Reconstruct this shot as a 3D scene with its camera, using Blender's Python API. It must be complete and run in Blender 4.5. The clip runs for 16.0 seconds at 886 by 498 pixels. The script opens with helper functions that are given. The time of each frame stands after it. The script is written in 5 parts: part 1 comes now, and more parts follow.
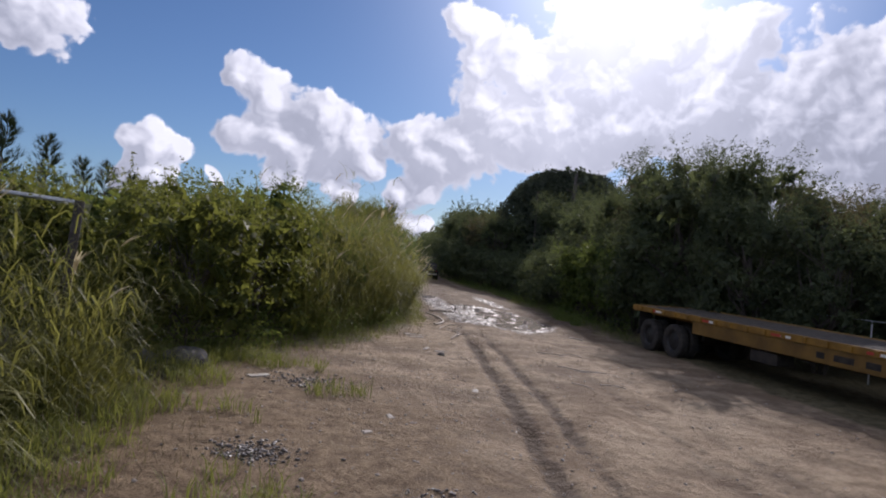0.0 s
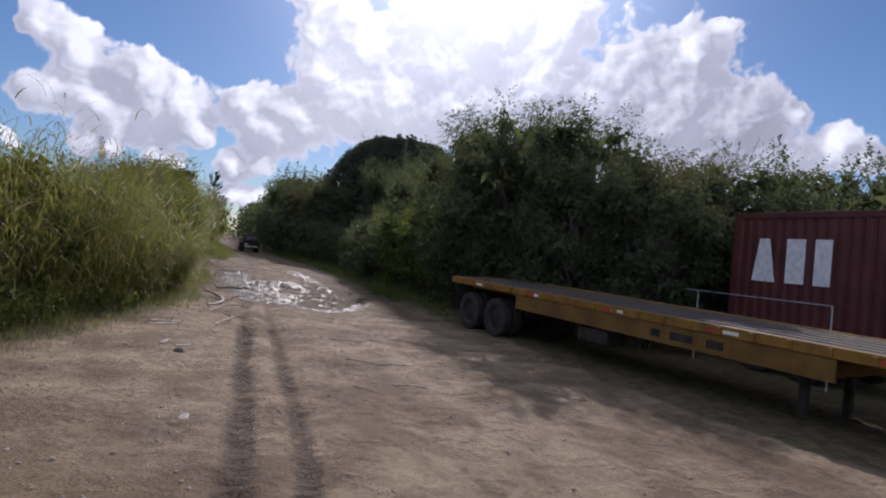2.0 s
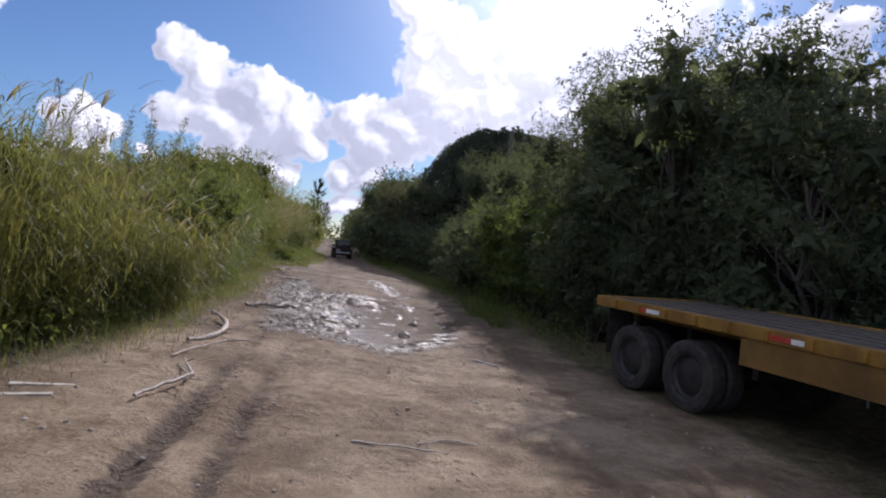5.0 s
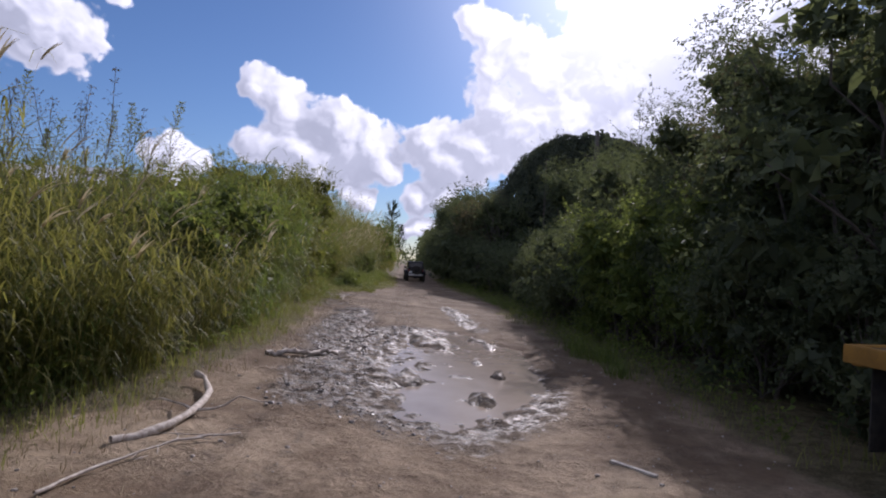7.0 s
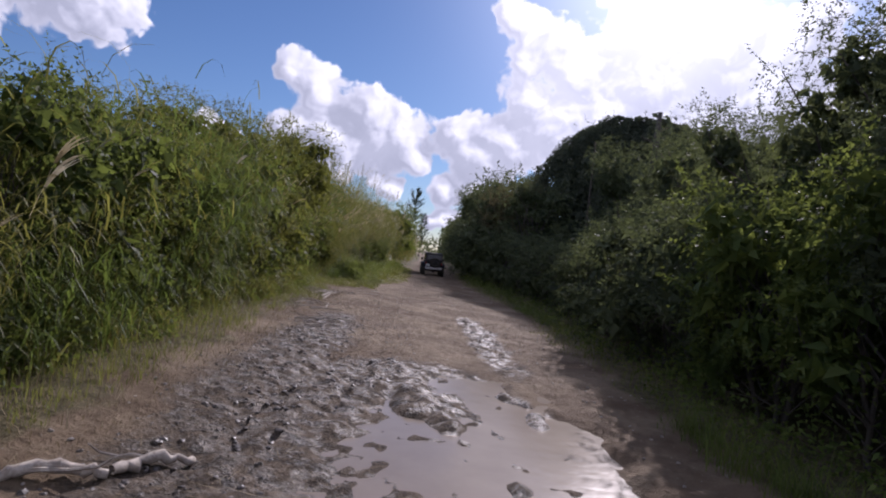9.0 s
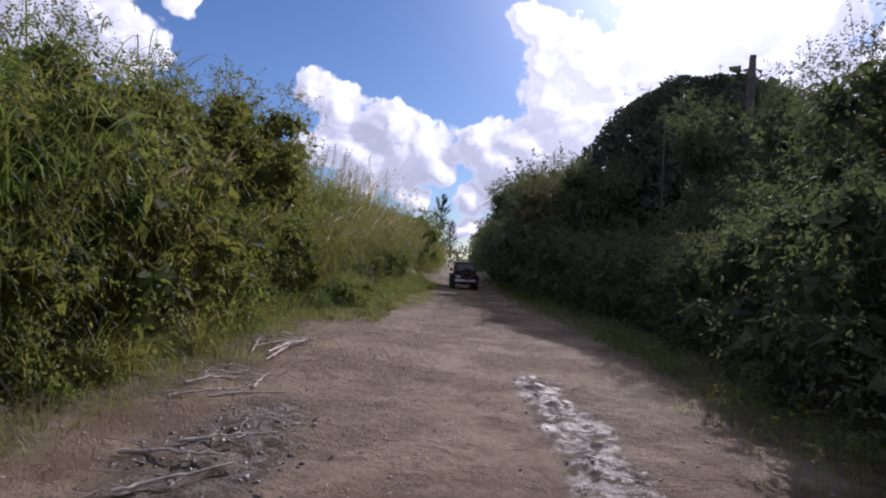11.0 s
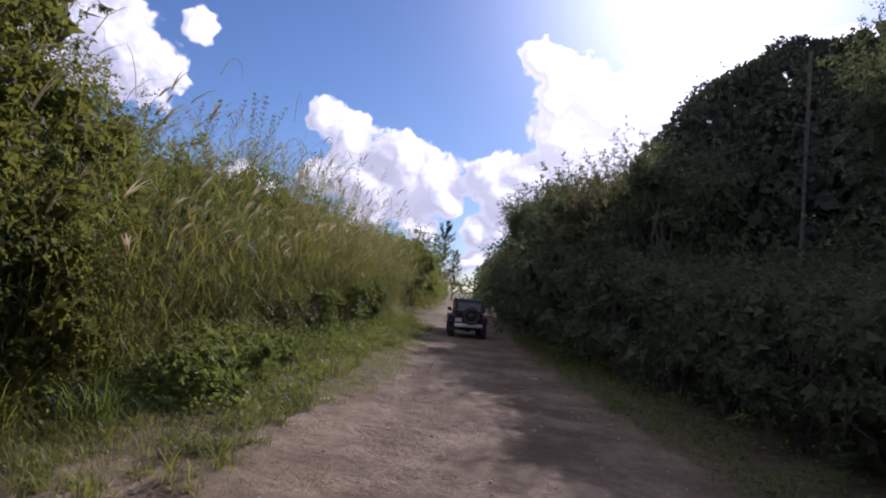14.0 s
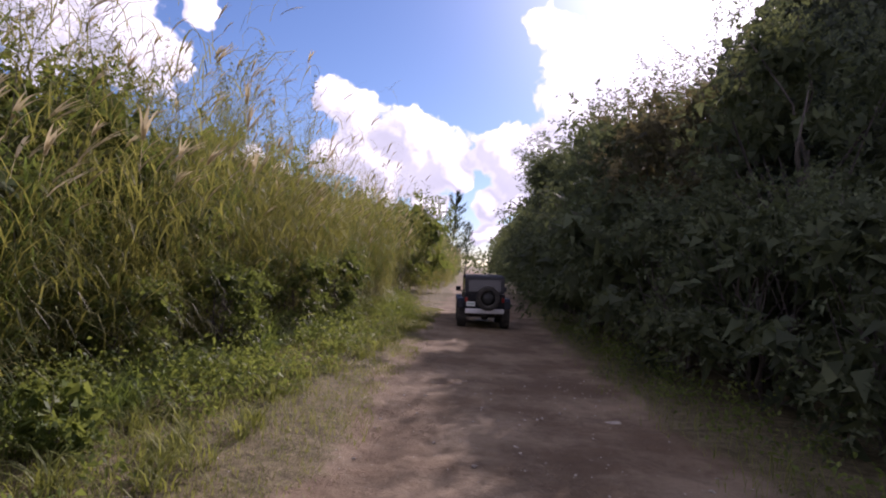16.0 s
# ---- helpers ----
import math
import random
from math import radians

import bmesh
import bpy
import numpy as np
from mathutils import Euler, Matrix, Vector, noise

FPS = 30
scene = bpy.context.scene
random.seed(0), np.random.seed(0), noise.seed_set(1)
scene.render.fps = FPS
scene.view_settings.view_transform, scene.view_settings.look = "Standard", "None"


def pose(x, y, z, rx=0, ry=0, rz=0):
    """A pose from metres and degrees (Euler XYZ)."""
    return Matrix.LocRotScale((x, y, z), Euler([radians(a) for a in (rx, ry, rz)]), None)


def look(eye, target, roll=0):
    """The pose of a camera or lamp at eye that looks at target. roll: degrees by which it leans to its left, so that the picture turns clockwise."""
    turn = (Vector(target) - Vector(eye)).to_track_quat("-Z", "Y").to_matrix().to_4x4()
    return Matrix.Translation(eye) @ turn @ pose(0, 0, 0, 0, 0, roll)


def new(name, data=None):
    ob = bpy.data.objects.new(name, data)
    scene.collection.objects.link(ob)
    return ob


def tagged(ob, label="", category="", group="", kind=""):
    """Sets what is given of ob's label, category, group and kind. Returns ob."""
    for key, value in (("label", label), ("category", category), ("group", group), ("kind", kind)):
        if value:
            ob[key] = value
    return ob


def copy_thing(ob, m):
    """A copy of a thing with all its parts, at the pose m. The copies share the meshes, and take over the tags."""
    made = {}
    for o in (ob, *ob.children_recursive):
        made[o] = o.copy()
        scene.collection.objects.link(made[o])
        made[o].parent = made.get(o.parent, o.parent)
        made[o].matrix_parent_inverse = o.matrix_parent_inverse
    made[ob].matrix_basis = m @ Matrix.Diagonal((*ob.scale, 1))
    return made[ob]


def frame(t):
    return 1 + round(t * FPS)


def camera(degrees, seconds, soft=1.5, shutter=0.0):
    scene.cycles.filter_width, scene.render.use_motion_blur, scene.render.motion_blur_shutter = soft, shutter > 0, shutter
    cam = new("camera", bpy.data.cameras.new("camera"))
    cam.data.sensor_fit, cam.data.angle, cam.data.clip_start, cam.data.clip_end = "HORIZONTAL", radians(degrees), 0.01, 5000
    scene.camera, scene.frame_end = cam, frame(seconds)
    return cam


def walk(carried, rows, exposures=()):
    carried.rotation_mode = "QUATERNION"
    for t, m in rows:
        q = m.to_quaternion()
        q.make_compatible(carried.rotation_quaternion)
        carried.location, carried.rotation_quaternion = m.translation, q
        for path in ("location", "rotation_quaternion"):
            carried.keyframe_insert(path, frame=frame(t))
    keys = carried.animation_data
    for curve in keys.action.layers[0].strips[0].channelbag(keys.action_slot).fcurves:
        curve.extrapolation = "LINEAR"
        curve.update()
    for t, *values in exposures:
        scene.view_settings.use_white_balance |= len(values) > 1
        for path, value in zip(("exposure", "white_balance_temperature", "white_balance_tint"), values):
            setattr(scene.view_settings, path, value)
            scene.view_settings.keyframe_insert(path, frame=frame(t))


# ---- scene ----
cam = camera(70.0, 16.0, 2.0)
PATH = [
    (0, (-5.043, 5.831, 2.269), (-4.813, 7.817, 2.303), 4.5),
    (0.5, (-4.707, 6.268, 2.301), (-4.338, 8.234, 2.305), 5.3),
    (1, (-4.240, 7.175, 2.257), (-3.733, 9.110, 2.255), 5.3),
    (1.5, (-3.750, 8.210, 2.139), (-3.118, 10.107, 2.128), 7.3),
    (2, (-3.106, 9.187, 2.115), (-2.381, 11.051, 2.107), 4.5),
    (2.5, (-2.536, 10.345, 2.011), (-1.796, 12.203, 2.014), 5.0),
    (3, (-2.009, 11.635, 1.951), (-1.320, 13.513, 1.927), 5.5),
    (3.5, (-1.585, 13.160, 1.860), (-0.983, 15.067, 1.822), 5.2),
    (4, (-1.255, 14.326, 1.844), (-0.729, 16.255, 1.849), 4.5),
    (4.2, (-1.184, 14.839, 1.856), (-0.684, 16.776, 1.843), 5.4),
    (6.3, (-0.603, 18.404, 1.913), (-0.353, 20.388, 1.921), 1.7),
    (6.5, (-0.536, 19.003, 1.907), (-0.315, 20.991, 1.918), 2.5),
    (7, (-0.308, 20.801, 1.871), (-0.139, 22.793, 1.910), 2.7),
    (7.5, (-0.148, 22.652, 1.831), (-0.016, 24.647, 1.901), 4.2),
    (8, (0.247, 24.158, 1.921), (0.367, 26.154, 1.963), 4.3),
    (8.2, (0.331, 24.908, 1.909), (0.444, 26.905, 1.917), 6.0),
    (10.3, (0.382, 33.238, 1.912), (0.406, 35.237, 1.948), 4.4),
    (10.5, (0.497, 34.270, 1.911), (0.518, 36.270, 1.954), 2.9),
    (11, (0.649, 36.597, 1.877), (0.649, 38.597, 1.909), 2.4),
    (11.5, (0.763, 38.522, 1.892), (0.749, 40.521, 1.972), 3.1),
    (12, (0.849, 40.501, 1.886), (0.823, 42.500, 1.941), 2.7),
    (12.5, (0.905, 42.268, 1.893), (0.878, 44.267, 1.952), 2.9),
    (13, (0.913, 44.213, 1.901), (0.872, 46.209, 2.026), 5.6),
    (13.5, (0.916, 46.656, 1.961), (0.882, 48.650, 2.105), 5.2),
    (14, (1.068, 48.656, 2.075), (1.046, 50.652, 2.205), 4.5),
    (14.5, (1.192, 50.936, 2.096), (1.173, 52.933, 2.197), 3.3),
    (15, (1.390, 53.032, 2.093), (1.356, 55.031, 2.145), 0.5),
    (15.5, (1.339, 55.109, 2.064), (1.295, 57.108, 2.115), 2.0),
    (16, (1.357, 56.834, 2.059), (1.298, 58.832, 2.109), 1.9),
]
walk(cam, [(t, look(eye, target, roll)) for t, eye, target, roll in PATH],
     exposures=[(0.0, 0.0, 6000, 21), (1.5, 0.03, 5950, 21), (2.5, 0.08, 5900, 21), (3.5, 0.30, 5850, 22), (4.2, 0.32, 5850, 22), (6.5, 0.17, 5850, 24), (8.0, 0.12, 5850, 27),
                (10.5, 0.18, 5800, 27), (12.5, 0.34, 5750, 27), (14.0, 0.38, 5850, 30), (15.5, 0.64, 6100, 35), (16.0, 0.72, 6250, 37)])

# ---- world, sun and exposure ----
SUN_AZ, SUN_EL = 22.0, 28.0  # degrees to the right of +y, and above the horizon
SKY = 0.07


def heading(az, el):
    a, e = radians(az), radians(el)
    return Vector((math.sin(a) * math.cos(e), math.cos(a) * math.cos(e), math.sin(e)))


SUN_WAY = heading(SUN_AZ, SUN_EL)
sun = new("sun", bpy.data.lights.new("sun", "SUN"))
sun.data.energy, sun.data.angle, sun.data.color = 4.5, radians(0.6), (1.0, 0.93, 0.82)
sun.matrix_basis = look(SUN_WAY * 100, (0, 0, 0))

world = bpy.data.worlds.new("world")
scene.world = world
world.use_nodes = True
wt = world.node_tree
wt.nodes.clear()


class Net:
    """Short ways to add and join nodes of one tree."""

    def __init__(self, tree):
        self.tree = tree

    def add(self, kind, **sockets):
        n = self.tree.nodes.new(kind)
        for key, value in sockets.items():
            self.put(n, int(key[1:]), value)
        return n

    def put(self, n, index, value):
        if isinstance(value, bpy.types.NodeSocket):
            self.tree.links.new(value, n.inputs[index])
        else:
            n.inputs[index].default_value = value

    def attribute(self, name):
        n = self.tree.nodes.new("ShaderNodeAttribute")
        n.attribute_name = name
        return n.outputs["Fac"]

    def math(self, op, a, b=0.0, c=0.0, clamp=False):
        n = self.tree.nodes.new("ShaderNodeMath")
        n.operation, n.use_clamp = op, clamp
        for i, value in enumerate((a, b, c)):
            self.put(n, i, value)
        return n.outputs[0]

    def vec(self, op, a, b=(0, 0, 0)):
        n = self.tree.nodes.new("ShaderNodeVectorMath")
        n.operation = op
        self.put(n, 0, a)
        self.put(n, 1, b)
        return n

    def noise(self, where, scale, detail=4.0, rough=0.55):
        n = self.tree.nodes.new("ShaderNodeTexNoise")
        n.noise_dimensions = "3D"
        self.tree.links.new(where, n.inputs["Vector"])
        n.inputs["Scale"].default_value, n.inputs["Detail"].default_value = scale, detail
        n.inputs["Roughness"].default_value = rough
        return n.outputs["Fac"]

    def cells(self, where, scale, feature="SMOOTH_F1", smooth=0.35):
        n = self.tree.nodes.new("ShaderNodeTexVoronoi")
        n.feature = feature
        self.tree.links.new(where, n.inputs["Vector"])
        n.inputs["Scale"].default_value = scale
        if feature == "SMOOTH_F1":
            n.inputs["Smoothness"].default_value = smooth
        return n.outputs["Distance"]

    def ramp(self, value, a, b, lo=0.0, hi=1.0, smooth=True):
        n = self.tree.nodes.new("ShaderNodeMapRange")
        n.interpolation_type = "SMOOTHSTEP" if smooth else "LINEAR"
        n.clamp = True
        for i, v in enumerate((value, a, b, lo, hi)):
            self.put(n, i, v)
        return n.outputs[0]

    def mix(self, fac, a, b, blend="MIX"):
        n = self.tree.nodes.new("ShaderNodeMix")
        n.data_type, n.blend_type = "RGBA", blend
        self.put(n, 0, fac)
        self.put(n, 6, a)
        self.put(n, 7, b)
        return n.outputs[2]


def rgb(r, g, b):
    return (r, g, b, 1.0)


w = Net(wt)
ray_way = w.add("ShaderNodeTexCoord").outputs["Generated"]
sky = w.add("ShaderNodeTexSky")
sky.sky_type, sky.sun_disc = "NISHITA", False
sky.sun_elevation, sky.sun_rotation = radians(SUN_EL), radians(SUN_AZ)
sky.air_density, sky.dust_density, sky.ozone_density = 1.0, 0.25, 3.0

# Cumulus banks: azimuth, elevation and radius of their swellings, in degrees.
CLOUD_WEST = [(-11.7, 13.9, 1.9), (-10.0, 12.9, 2.3), (-11.3, 9.9, 2.3), (-8.8, 9.2, 2.6), (-5.5, 11.6, 2.5),
              (-4.4, 9.5, 3.1), (-1.9, 9.7, 2.7), (-6.8, 8.1, 2.3), (-0.3, 8.0, 1.5)]
CLOUD_MID = [(3.4, 10.7, 2.3), (5.3, 8.8, 3.1), (7.3, 10.4, 3.1), (9.2, 13.9, 3.1), (8.6, 17.0, 2.2), (11.8, 11.5, 4.1),
             (13.1, 16.8, 4.1), (15.3, 12.6, 5.6), (19.1, 15.9, 6.1), (19.8, 20.4, 6.1)]
CLOUD_EAST = [(21.0, 12.9, 6.1), (28.5, 14.3, 6.1), (34.1, 13.1, 7.1), (39.8, 12.7, 6.6), (44.3, 11.4, 5.6), (46.7, 8.7, 4.6),
              (37.8, 7.9, 6.6), (48.8, 6.9, 3.6), (23.1, 18.7, 5.6), (30.6, 19.0, 3.1), (41.7, 17.6, 2.8)]
CLOUD_BITS = [(7.3, 20.7, 1.8), (8.9, 20.1, 1.3), (-2.7, 5.4, 1.4), (-3.7, 6.1, 1.1), (2.6, 5.7, 1.6), (4.9, 6.0, 1.3),
              (1.5, 2.5, 0.9), (2.6, 2.9, 1.1), (3.7, 2.4, 0.9), (4.8, 2.9, 1.0), (49.4, 12.4, 1.4), (52.9, 10.0, 2.0), (54.4, 9.1, 1.5), (44.2, 19.2, 1.1)]
CLOUD_FAR = [(-18.7, 7.6, 2.3), (-20.3, 7.8, 1.3), (-16.9, 7.4, 1.4), (-19.3, 5.4, 2.3), (-27.5, 16.2, 3.4), (-25.7, 16.6, 2.0),
             (-14.1, 5.6, 0.9), (-8.6, 6.2, 1.5), (-7.1, 5.9, 1.5), (-34.1, 17.4, 4.8), (-30.3, 17.8, 4.4), (-23.3, 20.2, 1.5)]

warp = w.add("ShaderNodeTexNoise")
wt.links.new(ray_way, warp.inputs["Vector"])
warp.inputs["Scale"].default_value, warp.inputs["Detail"].default_value = 14.0, 3.0
bend = w.vec("SCALE", w.vec("SUBTRACT", warp.outputs["Color"], (0.5, 0.5, 0.5)).outputs[0])
bend.inputs[3].default_value = 0.05
there = w.vec("ADD", ray_way, bend.outputs[0]).outputs[0]
sunward = w.vec("NORMALIZE", w.vec("SUBTRACT", tuple(SUN_WAY), ray_way).outputs[0]).outputs[0]


def toward(much):
    n = w.vec("SCALE", sunward)
    n.inputs[3].default_value = much
    return w.vec("ADD", there, n.outputs[0]).outputs[0]


def swellings(where):
    """How far a way lies from the nearest swellings, in parts of their radius."""
    out = None
    for az, el, r in CLOUD_WEST + CLOUD_MID + CLOUD_EAST + CLOUD_BITS + CLOUD_FAR:
        gap = w.vec("DISTANCE", where, tuple(heading(az, el))).outputs["Value"]
        gap = w.math("MULTIPLY", gap, 0.84 / math.tan(radians(r)))
        out = gap if out is None else w.math("SMOOTH_MIN", out, gap, 0.35)
    return out


near = swellings(there)


def billow(where):
    """Cauliflower heads at three sizes, with a little fray."""
    a = w.cells(where, 15.0, smooth=0.25)
    b = w.cells(where, 36.0, smooth=0.2)
    c = w.cells(where, 85.0, smooth=0.2)
    d = w.noise(where, 60.0, 6.0, 0.6)
    heads = w.math("ADD", w.math("MULTIPLY", a, 0.62), w.math("ADD", w.math("MULTIPLY", b, 0.34), w.math("MULTIPLY", c, 0.17)))
    return w.math("ADD", heads, w.math("MULTIPLY", d, 0.34))


lumps = billow(there)
field = w.math("ADD", near, w.math("MULTIPLY", w.math("SUBTRACT", lumps, 0.60), 0.90))
inside = w.math("SUBTRACT", 0.96, field)
cover = w.ramp(inside, -0.05, 0.12)
# Faces turned to the sun are white, the rest a soft grey.
face = w.math("ADD", w.math("MULTIPLY", w.math("SUBTRACT", swellings(toward(0.03)), near), 0.85),
              w.math("MULTIPLY", w.math("SUBTRACT", billow(toward(0.012)), lumps), 0.95))
sun_dot = w.vec("DOT_PRODUCT", ray_way, tuple(SUN_WAY)).outputs["Value"]
near_sun = w.ramp(sun_dot, math.cos(radians(34)), math.cos(radians(14)))
grey = w.ramp(w.vec("DOT_PRODUCT", ray_way, tuple(heading(34, 9))).outputs["Value"], math.cos(radians(19)), math.cos(radians(8)))
murk = w.math("SUBTRACT", w.noise(there, 11.0, 5.0, 0.55), 0.5)
thin = w.ramp(inside, 0.30, 0.0)
base = w.math("SUBTRACT", w.math("ADD", 0.50, w.math("MULTIPLY", near_sun, 0.08)), w.math("MULTIPLY", grey, 0.10))
body = w.math("ADD", base, w.math("MULTIPLY", w.ramp(face, -0.08, 0.55, smooth=False), 0.46))
body = w.math("ADD", body, w.math("ADD", w.math("MULTIPLY", murk, 0.30), w.math("MULTIPLY", thin, 0.12)))
body = w.math("MINIMUM", w.math("MAXIMUM", body, 0.36), 1.02)
tone = w.mix(w.ramp(body, 0.35, 0.90), rgb(0.84, 0.89, 1.02), rgb(0.98, 0.99, 1.02))
cloud = w.mix(1.0, tone, w.add("ShaderNodeCombineColor", i0=body, i1=body, i2=body).outputs[0], "MULTIPLY")
scaled = w.vec("SCALE", cloud)
scaled.inputs[3].default_value = 1.0 / SKY
blue = w.mix(1.0, sky.outputs[0], rgb(0.70, 0.82, 0.94), "MULTIPLY")
# Scattered front-lit cumulus added over the unseen rest of the sky, as fill light.
behind = w.ramp(w.vec("DOT_PRODUCT", ray_way, (math.sin(radians(9)), math.cos(radians(9)), 0.0)).outputs["Value"], 0.42, 0.10)
over = w.ramp(w.noise(ray_way, 3.2, 6.0, 0.6), 0.45, 0.56)
heaven = w.mix(cover, blue, scaled.outputs[0])
heaven = w.mix(w.math("MULTIPLY", behind, over), heaven, rgb(0.98 / SKY, 0.99 / SKY, 1.04 / SKY))
# The bright aureole of the thinly veiled sun.
glow = w.math("ADD", w.math("MULTIPLY", w.math("POWER", w.math("MAXIMUM", sun_dot, 0.0), 40.0), 0.75 / SKY),
              w.math("MULTIPLY", w.math("POWER", w.math("MAXIMUM", sun_dot, 0.0), 500.0), 2.0 / SKY))
glow_rgb = w.add("ShaderNodeCombineColor", i0=glow, i1=glow, i2=glow).outputs[0]
total = w.mix(1.0, heaven, glow_rgb, "ADD")
back = w.add("ShaderNodeBackground", i0=total, i1=SKY)
world_out = w.add("ShaderNodeOutputWorld")
wt.links.new(back.outputs[0], world_out.inputs[0])


# ---- materials ----
def material(name):
    m = bpy.data.materials.new(name)
    m.use_nodes = True
    return m, Net(m.node_tree), m.node_tree.nodes["Principled BSDF"]


def leafy(name, dark, mid, light, through_colour, share=0.4, rough=0.6, gloss=0.16):
    """Foliage: colour varies from leaf to leaf and from bough to bough; light shines through."""
    m, n, p = material(name)
    one = n.add("ShaderNodeNewGeometry").outputs["Random Per Island"]
    place = n.add("ShaderNodeTexCoord").outputs["Object"]
    patch = n.noise(place, 0.9, 2.0)
    pick = n.math("ADD", n.math("MULTIPLY", one, 0.6), n.math("MULTIPLY", n.math("SUBTRACT", patch, 0.3), 0.9), clamp=True)
    col = n.mix(n.ramp(pick, 0.0, 0.55), rgb(*dark), rgb(*mid))
    col = n.mix(n.ramp(pick, 0.55, 1.0), col, rgb(*light))
    n.put(p, 0, col)
    p.inputs["Roughness"].default_value = rough
    p.inputs["Specular IOR Level"].default_value = gloss
    lit = n.mix(n.ramp(pick, 0.1, 1.0), rgb(*[c * 0.55 for c in through_colour]), rgb(*through_colour))
    t = n.add("ShaderNodeBsdfTranslucent", i0=lit)
    mixer = n.add("ShaderNodeMixShader")
    mixer.inputs[0].default_value = share
    n.tree.links.new(p.outputs[0], mixer.inputs[1])
    n.tree.links.new(t.outputs[0], mixer.inputs[2])
    n.tree.links.new(mixer.outputs[0], n.tree.nodes["Material Output"].inputs[0])
    return m


def solid(name, a, b, rough=0.6, metal=0.0, scale=8.0, bump=0.0, gloss=0.5, fine=60.0):
    """A plain surface whose colour wanders between a and b at two scales."""
    m, n, p = material(name)
    place = n.add("ShaderNodeTexCoord").outputs["Object"]
    broad, grain = n.noise(place, scale, 5.0, 0.6), n.noise(place, fine, 3.0)
    f = n.ramp(n.math("ADD", n.math("MULTIPLY", broad, 0.7), n.math("MULTIPLY", grain, 0.3)), 0.36, 0.64)
    n.put(p, 0, n.mix(f, rgb(*a), rgb(*b)))
    n.put(p, 2, n.ramp(grain, 0.3, 0.7, max(rough - 0.12, 0.02), min(rough + 0.12, 1.0)))
    p.inputs["Metallic"].default_value = metal
    p.inputs["Specular IOR Level"].default_value = gloss
    if bump:
        k = n.add("ShaderNodeBump")
        k.inputs["Strength"].default_value, k.inputs["Distance"].default_value = 0.6, bump
        n.tree.links.new(n.math("ADD", broad, n.math("MULTIPLY", grain, 0.4)), k.inputs["Height"])
        n.tree.links.new(k.outputs[0], p.inputs["Normal"])
    return m


LEAF_SHRUB = leafy("leaf_shrub", (0.025, 0.043, 0.014), (0.056, 0.083, 0.024), (0.119, 0.145, 0.047), (0.212, 0.264, 0.051), 0.45)
LEAF_YELLOW = leafy("leaf_yellow_shrub", (0.028, 0.043, 0.012), (0.066, 0.082, 0.021), (0.139, 0.143, 0.039), (0.246, 0.262, 0.048), 0.46)
# Edge shrub leaves with sunlight put into the colour: brighter, more light through.
LEAF_EDGE_LIT = leafy("leaf_edge_lit_shrub", (0.034, 0.056, 0.018), (0.075, 0.110, 0.032), (0.145, 0.172, 0.056), (0.25, 0.30, 0.06), 0.50)
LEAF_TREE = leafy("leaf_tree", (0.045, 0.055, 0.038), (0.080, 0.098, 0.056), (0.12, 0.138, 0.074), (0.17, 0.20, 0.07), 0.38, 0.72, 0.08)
LEAF_DOME = leafy("leaf_vine", (0.042, 0.050, 0.040), (0.065, 0.078, 0.054), (0.090, 0.105, 0.065), (0.09, 0.11, 0.05), 0.24, 0.72, 0.08)
LEAF_RUST = leafy("leaf_reddish", (0.050, 0.050, 0.034), (0.092, 0.086, 0.050), (0.135, 0.112, 0.064), (0.20, 0.17, 0.07), 0.4, 0.7, 0.1)
LEAF_PINE = leafy("needle", (0.016, 0.028, 0.014), (0.028, 0.045, 0.022), (0.05, 0.07, 0.03), (0.06, 0.08, 0.03), 0.2)
GRASS_CANE = leafy("cane_grass", (0.036, 0.044, 0.012), (0.100, 0.108, 0.028), (0.34, 0.32, 0.13), (0.38, 0.37, 0.08), 0.43, 0.58, 0.24)
GRASS_GREEN = leafy("green_cane_grass", (0.034, 0.054, 0.014), (0.070, 0.108, 0.026), (0.135, 0.175, 0.048), (0.22, 0.30, 0.055), 0.45, 0.58, 0.22)
GRASS_LOW = leafy("verge_grass", (0.055, 0.075, 0.020), (0.13, 0.15, 0.040), (0.25, 0.24, 0.09), (0.32, 0.34, 0.07), 0.42)
WEED = leafy("weed_leaf", (0.043, 0.071, 0.018), (0.091, 0.132, 0.032), (0.171, 0.201, 0.055), (0.268, 0.317, 0.061), 0.4)
STRAW = leafy("dry_straw", (0.16, 0.125, 0.075), (0.28, 0.22, 0.135), (0.42, 0.35, 0.23), (0.30, 0.24, 0.13), 0.25, 0.7)
PLUME = leafy("seed_plume", (0.40, 0.33, 0.18), (0.56, 0.48, 0.30), (0.72, 0.65, 0.46), (0.62, 0.53, 0.32), 0.42, 0.7)
BARK = solid("bark", (0.04, 0.032, 0.025), (0.10, 0.084, 0.068), 0.9, 0, 6, 0.02)
STEM = solid("weed_stem", (0.10, 0.085, 0.05), (0.20, 0.165, 0.10), 0.8, 0, 4)
DRIFTWOOD = solid("grey_dead_wood", (0.27, 0.225, 0.18), (0.50, 0.44, 0.37), 0.85, 0, 14, 0.008)
SCRAP = solid("weathered_scrap", (0.26, 0.23, 0.19), (0.46, 0.42, 0.35), 0.8, 0, 10)
STONE = solid("limestone", (0.20, 0.17, 0.14), (0.40, 0.355, 0.30), 0.9, 0, 20, 0.004)
CLOD = solid("mud_clod", (0.05, 0.042, 0.035), (0.12, 0.10, 0.085), 0.5, 0, 20, 0.01, 0.6)
